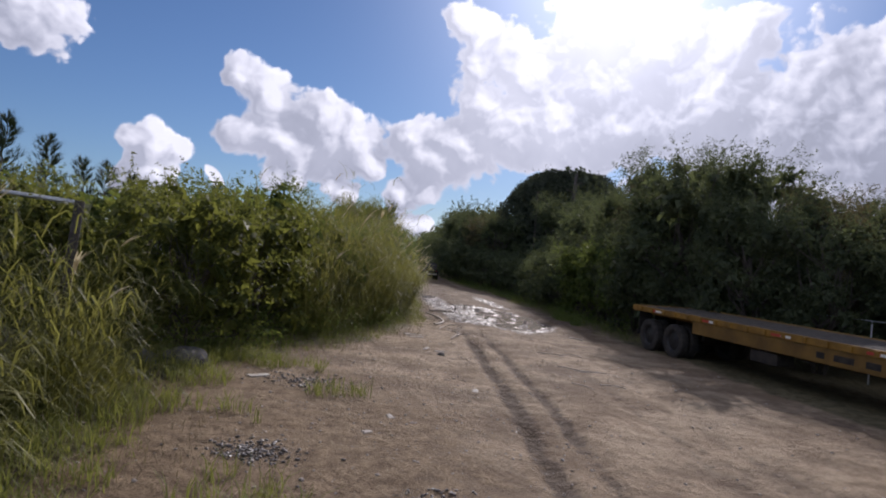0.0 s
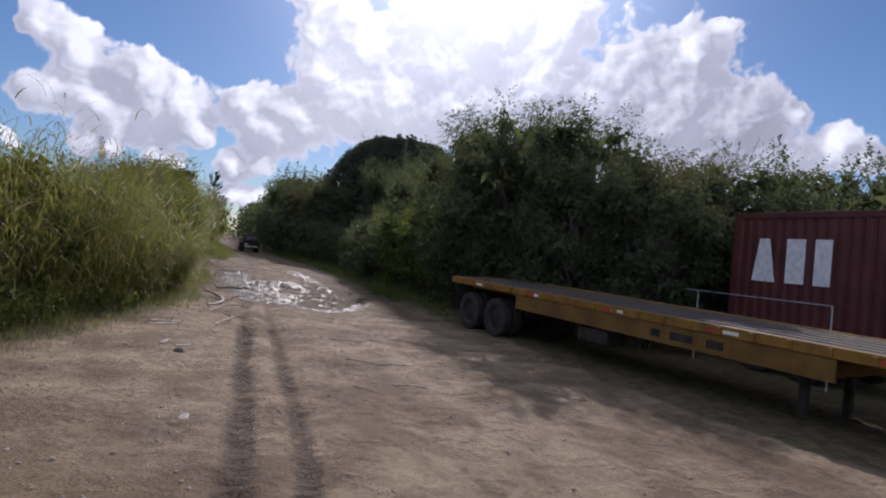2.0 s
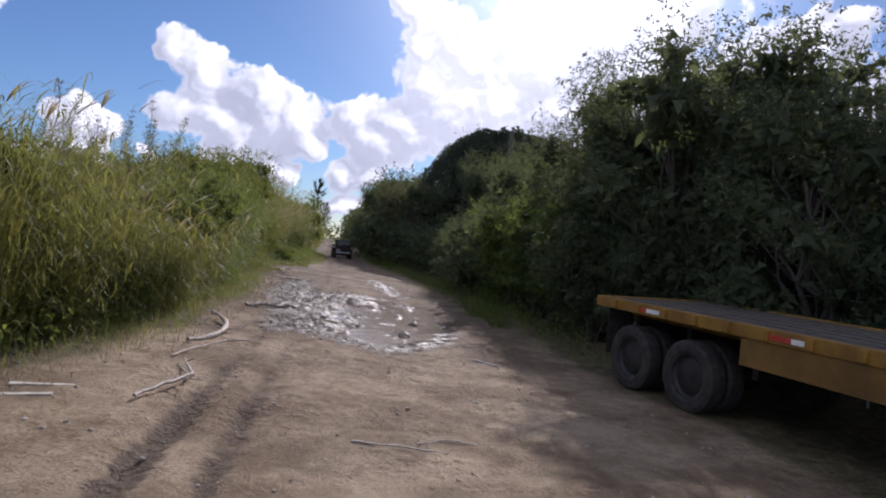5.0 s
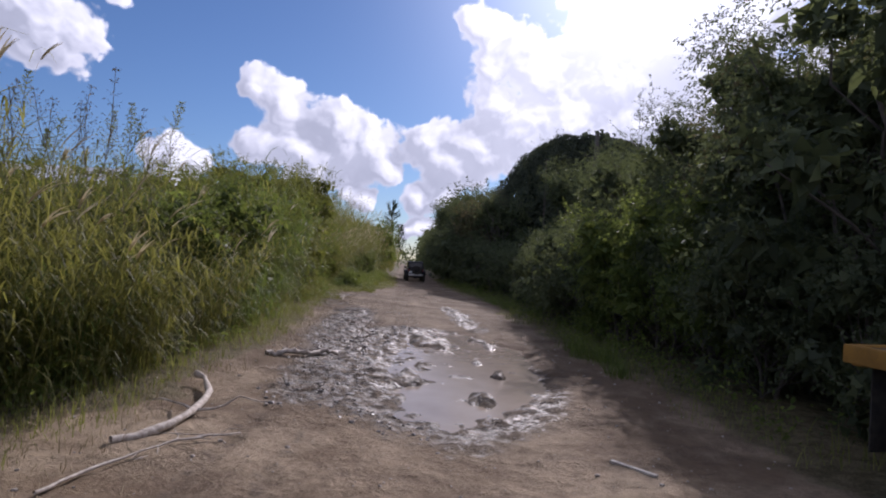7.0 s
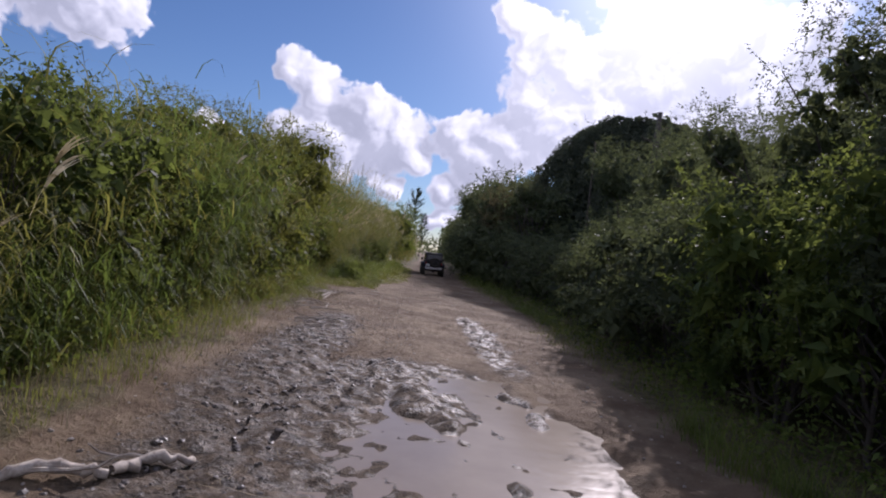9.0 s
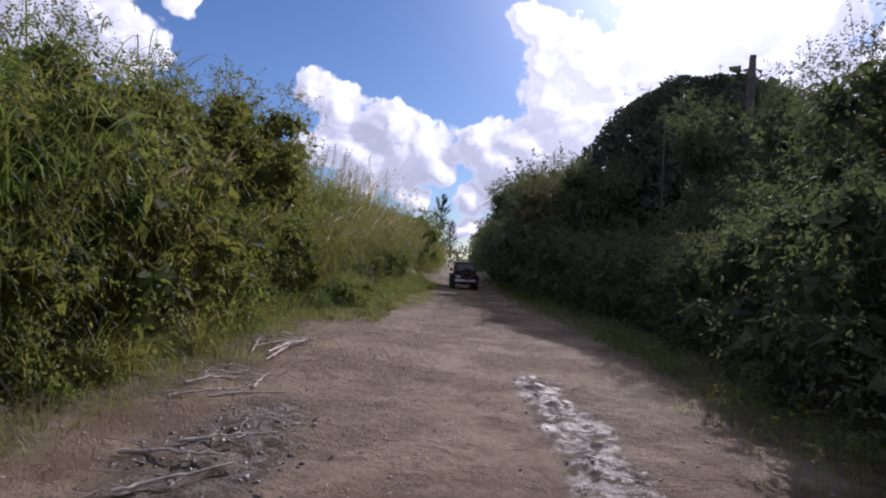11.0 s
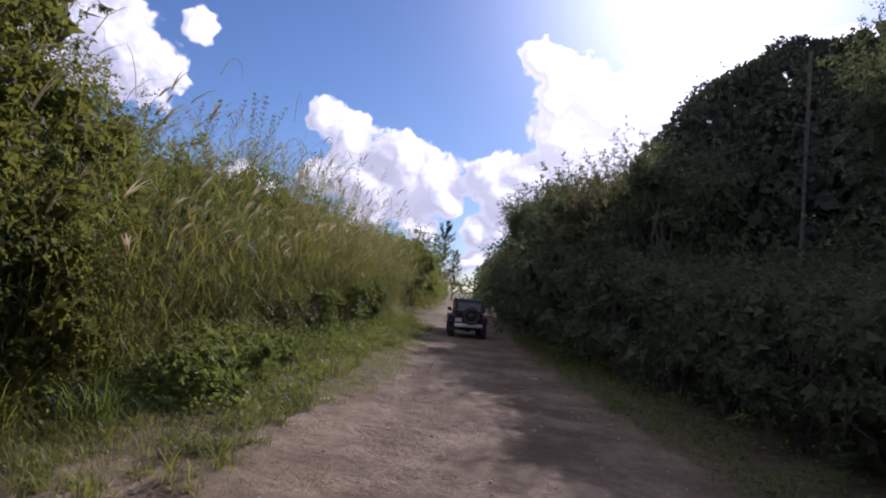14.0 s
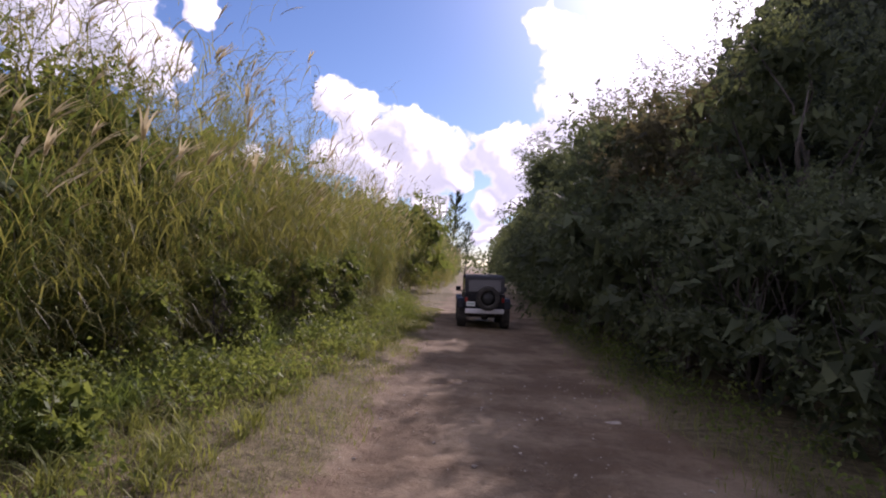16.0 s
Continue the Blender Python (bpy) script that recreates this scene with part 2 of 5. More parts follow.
DARK_ROCK = solid("dark_rock", (0.05, 0.048, 0.045), (0.13, 0.12, 0.11), 0.9, 0, 6, 0.02)
BLACK_PAINT = solid("black_car_paint", (0.005, 0.005, 0.007), (0.010, 0.010, 0.013), 0.35, 0, 3, 0, 0.18)
DARK_GLASS = solid("tinted_window", (0.010, 0.011, 0.014), (0.016, 0.017, 0.020), 0.1, 0, 2, 0, 0.3)
SOFT_TOP = solid("black_canvas", (0.010, 0.010, 0.011), (0.020, 0.020, 0.022), 0.75, 0, 6, 0.004)
RUBBER = solid("tyre_rubber", (0.016, 0.015, 0.014), (0.05, 0.044, 0.036), 0.85, 0, 9, 0.004)
RIM = solid("dark_rim", (0.02, 0.02, 0.021), (0.045, 0.044, 0.042), 0.55, 0.3, 6)
SILVER = solid("worn_silver", (0.42, 0.42, 0.43), (0.60, 0.60, 0.60), 0.38, 0.35, 5)
PLATE_WHITE = solid("plate_white", (0.62, 0.64, 0.62), (0.76, 0.77, 0.75), 0.5, 0, 5)
PLATE_MARK = solid("plate_mark", (0.16, 0.26, 0.22), (0.22, 0.33, 0.28), 0.5)
RED_LENS = solid("red_lens", (0.22, 0.012, 0.010), (0.30, 0.02, 0.016), 0.2, 0, 5)
YELLOW = solid("chipped_yellow_paint", (0.16, 0.082, 0.010), (0.29, 0.155, 0.020), 0.55, 0, 2.2, 0.003)
YELLOW_DULL = solid("grimy_yellow_paint", (0.11, 0.058, 0.010), (0.20, 0.11, 0.018), 0.65, 0, 1.8, 0.003)
FRAME_STEEL = solid("grimy_steel", (0.020, 0.018, 0.016), (0.055, 0.045, 0.036), 0.7, 0.3, 5)
PLANK_WOOD = solid("grey_deck_plank", (0.05, 0.042, 0.033), (0.11, 0.092, 0.072), 0.85, 0, 5, 0.006)
TAPE_WHITE = solid("reflector_white", (0.68, 0.67, 0.63), (0.80, 0.79, 0.75), 0.4)
TAPE_RED = solid("reflector_red", (0.38, 0.035, 0.025), (0.50, 0.06, 0.04), 0.4)
CORTEN = solid("oxide_red_paint", (0.060, 0.012, 0.011), (0.105, 0.023, 0.019), 0.6, 0, 1.4, 0.003)
LETTER = solid("flaking_white_paint", (0.60, 0.60, 0.60), (0.82, 0.82, 0.82), 0.6, 0, 7)
GALV = solid("galvanised_steel", (0.38, 0.39, 0.40), (0.56, 0.57, 0.58), 0.4, 0.5, 9)
POST_WOOD = solid("dark_post", (0.035, 0.03, 0.028), (0.08, 0.07, 0.06), 0.85, 0, 5, 0.004)
SHED_TIN = solid("pale_tin", (0.58, 0.58, 0.58), (0.74, 0.74, 0.73), 0.5, 0.1, 2)

# Ground: dry marl, darker damp tracks, wet mud, litter under the plants.
DIRT, n, p = material("marl_ground")
place = n.add("ShaderNodeTexCoord").outputs["Object"]
wet = n.attribute("wet")
rut = n.attribute("rut")
litter = n.attribute("litter")
broad, mid_n, grain = n.noise(place, 0.45, 4.0, 0.6), n.noise(place, 5.0, 6.0, 0.65), n.noise(place, 38.0, 5.0, 0.7)
tone = n.math("ADD", n.math("MULTIPLY", broad, 0.45), n.math("ADD", n.math("MULTIPLY", mid_n, 0.35), n.math("MULTIPLY", grain, 0.35)))
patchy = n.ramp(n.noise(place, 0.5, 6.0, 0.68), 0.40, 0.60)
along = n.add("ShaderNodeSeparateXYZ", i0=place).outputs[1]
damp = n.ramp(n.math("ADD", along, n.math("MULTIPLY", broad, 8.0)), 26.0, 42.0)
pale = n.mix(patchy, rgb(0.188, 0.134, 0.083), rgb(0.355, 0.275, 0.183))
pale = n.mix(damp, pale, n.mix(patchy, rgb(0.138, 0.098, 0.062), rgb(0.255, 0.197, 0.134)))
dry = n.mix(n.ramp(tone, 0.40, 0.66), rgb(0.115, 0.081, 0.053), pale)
dry = n.mix(n.ramp(n.cells(place, 30.0, "F1"), 0.10, 0.0), dry, rgb(0.30, 0.265, 0.22))
brown = n.mix(n.ramp(grain, 0.35, 0.65), rgb(0.042, 0.032, 0.025), rgb(0.100, 0.077, 0.058))
chips = n.attribute("chips")
chaff = n.mix(n.ramp(n.math("ADD", n.math("MULTIPLY", grain, 0.5), n.math("MULTIPLY", mid_n, 0.5)), 0.38, 0.62), rgb(0.085, 0.056, 0.031), rgb(0.245, 0.176, 0.106))
dry = n.mix(n.ramp(n.math("ADD", chips, n.math("MULTIPLY", n.math("SUBTRACT", mid_n, 0.5), 1.3)), 0.30, 0.75, 0.0, 0.85), dry, chaff)
crumble = n.math("ADD", n.math("MULTIPLY", n.math("SUBTRACT", mid_n, 0.5), 1.1), n.math("MULTIPLY", n.math("SUBTRACT", grain, 0.5), 0.7))
dry = n.mix(n.ramp(n.math("ADD", rut, n.math("MULTIPLY", crumble, 1.5)), 0.34, 0.80, 0.0, 0.80), dry, brown)
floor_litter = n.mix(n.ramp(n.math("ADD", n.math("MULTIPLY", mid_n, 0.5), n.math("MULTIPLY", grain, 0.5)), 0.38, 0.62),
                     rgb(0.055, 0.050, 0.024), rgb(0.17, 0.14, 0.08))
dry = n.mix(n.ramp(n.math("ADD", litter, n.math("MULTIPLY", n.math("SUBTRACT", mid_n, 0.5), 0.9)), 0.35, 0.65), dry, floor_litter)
muddy = n.mix(n.ramp(n.math("ADD", n.math("MULTIPLY", mid_n, 0.6), n.math("MULTIPLY", grain, 0.4)), 0.38, 0.62), rgb(0.028, 0.021, 0.015), rgb(0.140, 0.106, 0.074))
wetness = n.ramp(n.math("ADD", wet, n.math("MULTIPLY", n.math("SUBTRACT", mid_n, 0.5), 0.7)), 0.30, 0.62)
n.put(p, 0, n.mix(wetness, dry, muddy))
sheen = n.ramp(n.noise(place, 4.5, 6.0, 0.7), 0.40, 0.58)
film = n.math("MULTIPLY", wetness, sheen)
n.put(p, 2, n.ramp(film, 0.1, 1.0, 0.92, 0.42))
n.tree.links.new(n.ramp(film, 0.1, 1.0, 0.14, 0.19), p.inputs["Specular IOR Level"])
k = n.add("ShaderNodeBump")
k.inputs["Strength"].default_value, k.inputs["Distance"].default_value = 1.0, 0.06
coarse = n.ramp(n.noise(place, 0.8, 4.0, 0.6), 0.42, 0.62)
clods = n.math("MULTIPLY", coarse, n.math("SUBTRACT", 1.0, n.cells(place, 9.0, "F1")))
crumbs = n.math("MULTIPLY", coarse, n.math("SUBTRACT", 1.0, n.cells(place, 24.0, "F1")))
stretched = n.vec("MULTIPLY", place, (3.0, 16.0, 1.0)).outputs[0]
tread = n.math("MULTIPLY", rut, n.noise(stretched, 1.0, 3.0))
relief_n = n.math("ADD", n.math("MULTIPLY", mid_n, 0.9), n.math("ADD", n.math("MULTIPLY", grain, 0.5), n.math("ADD", n.math("MULTIPLY", clods, 0.55), n.math("ADD", n.math("MULTIPLY", crumbs, 0.22), tread))))
n.tree.links.new(relief_n, k.inputs["Height"])
n.tree.links.new(k.outputs[0], p.inputs["Normal"])

PUDDLE, n, p = material("muddy_water")
place = n.add("ShaderNodeTexCoord").outputs["Object"]
n.put(p, 0, n.mix(n.noise(place, 1.6, 4.0), rgb(0.19, 0.150, 0.110), rgb(0.28, 0.228, 0.175)))
p.inputs["Roughness"].default_value = 0.16
p.inputs["Specular IOR Level"].default_value = 0.16
k = n.add("ShaderNodeBump")
k.inputs["Strength"].default_value, k.inputs["Distance"].default_value = 0.4, 0.008
n.tree.links.new(n.noise(place, 5.0, 2.0), k.inputs["Height"])
n.tree.links.new(k.outputs[0], p.inputs["Normal"])


# ---- building helpers ----
rng = np.random.default_rng(7)


def mesh_np(name, v, f, mat, smooth=False):
    """A mesh from arrays of corners (n, 3) and faces (m, 3 or 4)."""
    me = bpy.data.meshes.new(name)
    v, f = np.ascontiguousarray(v, dtype=np.float32), np.ascontiguousarray(f, dtype=np.int32)
    k = f.shape[1]
    me.vertices.add(len(v))
    me.vertices.foreach_set("co", v.ravel())
    me.loops.add(f.size)
    me.loops.foreach_set("vertex_index", f.ravel())
    me.polygons.add(len(f))
    me.polygons.foreach_set("loop_start", np.arange(len(f), dtype=np.int32) * k)
    me.polygons.foreach_set("loop_total", np.full(len(f), k, dtype=np.int32))
    me.polygons.foreach_set("use_smooth", np.full(len(f), smooth))
    me.update(calc_edges=True)
    me.materials.append(mat)
    return me


def part(name, bm, mat, parent=None, label="", smooth=False):
    """Links a bmesh as one mesh object, under a thing or a part."""
    me = bpy.data.meshes.new(name)
    bm.to_mesh(me)
    bm.free()
    if smooth:
        me.polygons.foreach_set("use_smooth", [True] * len(me.polygons))
    me.materials.append(mat)
    ob = new(name, me)
    ob.parent = parent
    return tagged(ob, label)


def part_np(name, v, f, mat, parent=None, label="", smooth=False):
    ob = new(name, mesh_np(name, v, f, mat, smooth))
    ob.parent = parent
    return tagged(ob, label)


def merge(pieces):
    vs, fs, base = [], [], 0
    for v, f in pieces:
        vs.append(v)
        fs.append(f + base)
        base += len(v)
    return np.concatenate(vs), np.concatenate(fs)


def lattice(seed):
    return np.random.default_rng(seed).random((256, 256))


TABLES = [lattice(40 + i) for i in range(6)]


def value_noise(x, y, size, octaves=1, table=0):
    """Smooth noise from -1 to 1; size is the width of its largest bumps in metres."""
    out, amp, whole = 0.0, 1.0, 0.0
    for o in range(octaves):
        tab = TABLES[(table + o) % 6]
        u, q = x / size * 2**o + 31.7 * o, y / size * 2**o + 17.3 * o
        i, j = np.floor(u).astype(int), np.floor(q).astype(int)
        a, b = u - i, q - j
        a, b = a * a * (3 - 2 * a), b * b * (3 - 2 * b)
        i0, j0, i1, j1 = i % 256, j % 256, (i + 1) % 256, (j + 1) % 256
        n = (tab[i0, j0] * (1 - a) + tab[i1, j0] * a) * (1 - b) + (tab[i0, j1] * (1 - a) + tab[i1, j1] * a) * b
        out, whole, amp = out + amp * (2 * n - 1), whole + amp, amp * 0.55
    return out / whole


# Foot of the planted banks: (y, x) along the lane.
LEFT = [(-30, -14.0), (4, -8.9), (8, -8.5), (12, -8.0), (16, -8.2), (20, -6.4), (25, -4.3), (28, -3.9), (31, -3.6), (35, -3.3), (42, -3.6),
        (47, -3.1), (53, -3.6), (57, -3.4), (61, -3.6), (66, -3.4), (75, -2.6), (87, -1.4), (101, -0.4), (180, 2.0)]
# Width of the low weeds between the foot of the left bank and the bare lane.
SKIRT = [(50, 0.3), (57, 1.2), (59, 2.0), (61, 3.0), (64, 3.2), (66, 3.1), (70, 2.8), (75, 2.4), (87, 1.4), (110, 0.4)]
RIGHT = [(-30, 4.6), (27, 4.4), (35, 4.7), (45, 4.8), (51, 5.5), (57, 5.1), (70, 4.6), (85, 5.2), (100, 5.5), (180, 7.0)]


def left_foot(y):
    return np.interp(y, *zip(*LEFT))


def skirt(y):
    return np.interp(y, *zip(*SKIRT))


def right_foot(y):
    return np.interp(y, *zip(*RIGHT))


def step(v, a, b):
    t = np.clip((v - a) / (b - a), 0, 1)
    return t * t * (3 - 2 * t)


def masks(x, y):
    """How wet, how rutted and how littered the ground is."""
    wob = 0.35 * value_noise(x, y, 2.2, 3, 2)
    # puddle and the soaked mud round it
    wob = wob + 0.22 * value_noise(x, y, 0.7, 2, 5)
    pool = np.sqrt(((x - 1.3 - 0.1 * (y - 34.8) + wob) / 1.75) ** 2 + ((y - 33.5 + 2.2 * wob) / 5.4) ** 2)
    soak = np.sqrt(((x - 0.55 + wob) / 2.7) ** 2 + ((y - 33.2 + 2 * wob) / 7.4) ** 2)
    tail = np.exp(-(((x - 2.3 + 0.5 * wob) / 0.55) ** 2)) * step(y, 37, 40) * (1 - step(y, 45.5, 50)) * (0.85 + 0.4 * value_noise(x, y, 0.6, 3, 3))
    left_mud = np.exp(-(((x + 1.3 + wob) / 0.9) ** 2)) * step(y, 27, 30) * (1 - step(y, 43, 47))
    wet = np.clip(np.maximum.reduce([0.95 * (1 - step(soak, 0.55, 1.02)), 0.95 * tail, 0.75 * left_mud]), 0, 1)
    # wheel tracks
    line = np.interp(y, [-5, 10, 17, 25, 32, 45, 60, 100], [-2.9, -2.7, -2.05, -1.55, -0.9, 0.2, 0.8, 2.2])
    rut = 0.0
    for off, wide, much in ((-0.40, 0.19, 1.0), (0.20, 0.17, 0.85), (1.75, 0.3, 0.45), (2.6, 0.35, 0.4)):
        rut = np.maximum(rut, much * np.exp(-(((x - line - off + 0.12 * wob) / wide) ** 2)))
    rut = rut * (0.95 + 0.4 * value_noise(x, y, 1.1, 2, 4)) * step(y, 2, 8) * (1 - 0.45 * step(y, 20, 27)) * (1 - 0.5 * step(y, 38, 52))
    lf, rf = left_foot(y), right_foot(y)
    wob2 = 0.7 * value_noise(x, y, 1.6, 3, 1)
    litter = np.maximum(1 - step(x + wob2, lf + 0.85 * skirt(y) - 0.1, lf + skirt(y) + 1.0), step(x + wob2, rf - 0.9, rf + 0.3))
    # brown chaff and chips over the clearing
    chips = np.clip((1 - step(x + 0.9 * wob, -5.6, -1.6)) * (1 - step(y + 3 * wob, 13.5, 20.0)), 0, 1)
    return pool, wet, np.clip(rut, 0, 1), litter, chips


def height(x, y):
    x, y = np.asarray(x, float), np.asarray(y, float)
    pool, wet, rut, litter, chips = masks(x, y)
    z = -0.035 * np.clip(x, -9, 11)
    z = z + 0.05 * value_noise(x, y, 4.0, 3, 0) + 0.018 * value_noise(x, y, 0.5, 3, 3)
    z = z + (0.020 + 0.03 * rut) * value_noise(x, y, 0.16, 2, 5)
    z = z - 0.085 * rut + 0.03 * np.cos(y * 23.0 + 4 * x) * rut * (rut > 0.5)
    lump = np.abs(value_noise(x, y, 0.55, 3, 1))
    ridge = np.abs(value_noise(x * 2.4, y * 0.9, 0.55, 3, 3))
    z = z + wet * (0.11 * lump + 0.10 * ridge - 0.06) + 0.03 * wet * np.abs(value_noise(x, y, 0.22, 2, 2))
    bars = value_noise(x * 1.6, y * 0.6, 0.9, 3, 4)
    z = z - (0.13 - 0.13 * step(bars, 0.02, 0.38)) * (1 - step(pool, 0.72, 1.08))
    z = z + 0.06 * litter
    return z * np.clip(1 - (np.abs(y - 45) - 120) / 150, 0, 1)


# ---- the ground, one sheet to the horizon ----
gx = np.concatenate([[-2500, -900, -350, -150, -80, -50, -35, -26, -20, -16, -13.5], np.arange(-12, -4.5, 0.14), np.arange(-4.5, 5.2, 0.085),
                     np.arange(5.2, 9, 0.25), [9.5, 10.5, 12, 15, 20, 28, 40, 60, 100, 200, 400, 900, 2500]])
gy = np.concatenate([[-2500, -900, -300, -120, -60, -30, -15, -6, 0, 3], np.arange(5, 66, 0.1), np.arange(66, 110, 0.3), np.arange(110, 200, 2.5),
                     [210, 240, 300, 400, 700, 1300, 2500]])
GX, GY = np.meshgrid(gx, gy)
pool, wet, rut, litter, chips = masks(GX.ravel(), GY.ravel())
gv = np.stack([GX.ravel(), GY.ravel(), height(GX.ravel(), GY.ravel())], 1)
nx, ny = len(gx), len(gy)
idx = np.arange(nx * ny).reshape(ny, nx)
gf = np.stack([idx[:-1, :-1].ravel(), idx[:-1, 1:].ravel(), idx[1:, 1:].ravel(), idx[1:, :-1].ravel()], 1)
ground = new("ground", mesh_np("ground", gv, gf, DIRT, True))
for name, data in (("wet", wet), ("rut", rut), ("litter", litter), ("chips", chips)):
    a = ground.data.attributes.new(name, "FLOAT", "POINT")
    a.data.foreach_set("value", data.astype(np.float32))
tagged(ground, "pale rutted marl lane with damp wheel tracks between planted banks", "ground", kind="structure")


def lay(x, y):
    return float(height(np.array([x]), np.array([y]))[0])


# Standing water in the dip.
px_, py_ = np.meshgrid(np.arange(-1.2, 3.6, 0.12), np.arange(26.0, 42.0, 0.12))
keep = masks(px_.ravel(), py_.ravel())[0].reshape(px_.shape) < 1.12
wi = np.arange(px_.size).reshape(px_.shape)
calm_ = masks(px_.ravel(), py_.ravel())[0] < 0.85
level = float(np.percentile((height(px_.ravel(), py_.ravel()) + 0.022 * (px_.ravel() - 1.1))[calm_], 74))
wv = np.stack([px_.ravel(), py_.ravel(), np.full(px_.size, level) - 0.022 * (px_.ravel() - 1.1)], 1)
ok = keep[:-1, :-1] & keep[1:, :-1] & keep[:-1, 1:] & keep[1:, 1:]
wf = np.stack([wi[:-1, :-1][ok], wi[:-1, 1:][ok], wi[1:, 1:][ok], wi[1:, :-1][ok]], 1)
puddle = new("puddle", mesh_np("puddle", wv, wf, PUDDLE, True))
tagged(puddle, "shallow puddle of brown muddy water in the lane", "puddle", kind="structure")


# ---- plants ----
def unit(v):
    return v / np.maximum(np.linalg.norm(v, axis=-1, keepdims=True), 1e-9)


def leaves(pos, way, length, width=0.45, droop=0.25, plain=False):
    """Leaves: one four-cornered folded face each, or one pointed face where they are small."""
    m = len(pos)
    side = unit(np.cross(way, unit(rng.normal(size=(m, 3)))))
    up = unit(np.cross(side, way))
    length = np.asarray(length).reshape(-1, 1)
    half = length * width / 2
    tip = pos + way * length - np.array([0, 0, 1.0]) * length * droop
    a = pos + way * length * 0.45 + side * half + up * half * 0.35
    b = pos + way * length * 0.45 - side * half + up * half * 0.35
    if plain:
        v = np.stack([a - way * length * 0.3, tip, b - way * length * 0.3], 1).reshape(-1, 3)
        return v, np.arange(3 * m).reshape(-1, 3)
    v = np.stack([pos, a, tip, b], 1).reshape(-1, 3)
    return v, np.arange(4 * m).reshape(-1, 4)


def ribbons(root, az, lean, length, width, droop, segs=3):
    """Grass blades: they rise at an angle, then arch over. Angles in radians."""
    m = len(root)
    out = np.stack([np.cos(az), np.sin(az), np.zeros(m)], 1)
    side = np.stack([-np.sin(az), np.cos(az), np.zeros(m)], 1)
    p, ang, rows = root.copy(), lean.copy(), []
    for s in range(segs + 1):
        t = s / segs
        wide = (width * (1 - 0.92 * t**1.6) * (0.55 + 0.45 * min(1, 3 * t + 0.3)) / 2)[:, None]
        rows.append(np.stack([p - side * wide, p + side * wide], 1))
        stepv = (length / segs)[:, None]
        p = p + stepv * (np.sin(ang)[:, None] * out + np.cos(ang)[:, None] * np.array([0, 0, 1.0]))
        ang = ang + droop / segs
    v = np.stack(rows, 1).reshape(-1, 3)
    k = (segs + 1) * 2
    base = np.arange(m)[:, None] * k
    f = [np.stack([base[:, 0] + 2 * s, base[:, 0] + 2 * s + 1, base[:, 0] + 2 * s + 3, base[:, 0] + 2 * s + 2], 1) for s in range(segs)]
    return v, np.concatenate(f)


def tube(points, radii, sides=6):
    """A tapered limb along a line of points."""
    points = np.asarray(points, float)
    m = len(points)
    way = unit(np.gradient(points, axis=0))
    a = unit(np.cross(way, np.array([0.31, 0.83, 0.46])))
    b = np.cross(way, a)
    t = np.linspace(0, 2 * np.pi, sides, endpoint=False)
    ring = np.cos(t)[None, :, None] * a[:, None] + np.sin(t)[None, :, None] * b[:, None]
    v = (points[:, None] + ring * np.asarray(radii)[:, None, None]).reshape(-1, 3)
    i = np.arange(m * sides).reshape(m, sides)
    j = np.roll(i, -1, 1)
    f = np.stack([i[:-1], j[:-1], j[1:], i[1:]], -1).reshape(-1, 4)
    ends = np.array([[i[0, 0], i[0, 1], i[0, 2], i[0, 3]], [i[-1, 0], i[-1, 1], i[-1, 2], i[-1, 3]]])
    return v, np.concatenate([f, ends])


def crook(start, end, bends=5, wild=0.08):
    t = np.linspace(0, 1, bends + 1)[:, None]
    line = np.asarray(start) * (1 - t) + np.asarray(end) * t
    size = np.linalg.norm(np.asarray(end) - np.asarray(start))
    shake = rng.normal(size=line.shape) * wild * size
    shake[0] = 0
    return line + shake * np.sin(np.pi * np.minimum(t * 0.8 + 0.05, 1))


def crown_points(clumps, count, shell=0.55):
    """Leaf places and outward ways over a set of uneven clumps (centre, radii)."""
    weight = np.array([r[0] * r[1] + r[1] * r[2] + r[0] * r[2] for _, r in clumps])
    pick = rng.choice(len(clumps), count, p=weight / weight.sum())
    c, r = np.array([c for c, _ in clumps])[pick], np.array([r for _, r in clumps])[pick]
    d = unit(rng.normal(size=(count, 3)))
    rad = shell + (0.90 - shell) * rng.random(count) ** 0.7
    rad = rad * (1 + 0.16 * np.sin(7 * d[:, 0] + 3 * c[:, 0]) * np.sin(6 * d[:, 2] + 5 * d[:, 1] + c[:, 2]))
    return c + d * r * rad[:, None], d


def twigs(pos, d, leaf, per=8, lift=0.25, plain=False):
    """Short arching twigs that carry their leaves in turn, each pointing out and on."""
    m = len(pos)
    way = unit(d * 0.6 + rng.normal(size=(m, 3)) * 0.5 + np.array([0, 0, lift]))
    side = unit(np.cross(way, unit(rng.normal(size=(m, 3)))))
    other = np.cross(way, side)
    long = leaf * (2.6 + 3.0 * rng.random(m))
    t = (np.arange(per) + 0.6) / per
    p = pos[:, None] + way[:, None] * (long[:, None] * t)[..., None]
    p[..., 2] -= 0.22 * long[:, None] * t**2
    a = 2.4 * np.arange(per)[None] + 6.283 * rng.random((m, 1))
    out = np.cos(a)[..., None] * side[:, None] + np.sin(a)[..., None] * other[:, None]
    go = unit(way[:, None] * 0.65 + out * 0.8 + rng.normal(size=out.shape) * 0.15)
    size = leaf * (0.65 + 0.75 * rng.random((m, per))) * (1.1 - 0.35 * t)
    return leaves(p.reshape(-1, 3), go.reshape(-1, 3), size.ravel(), 0.46, 0.2, plain)


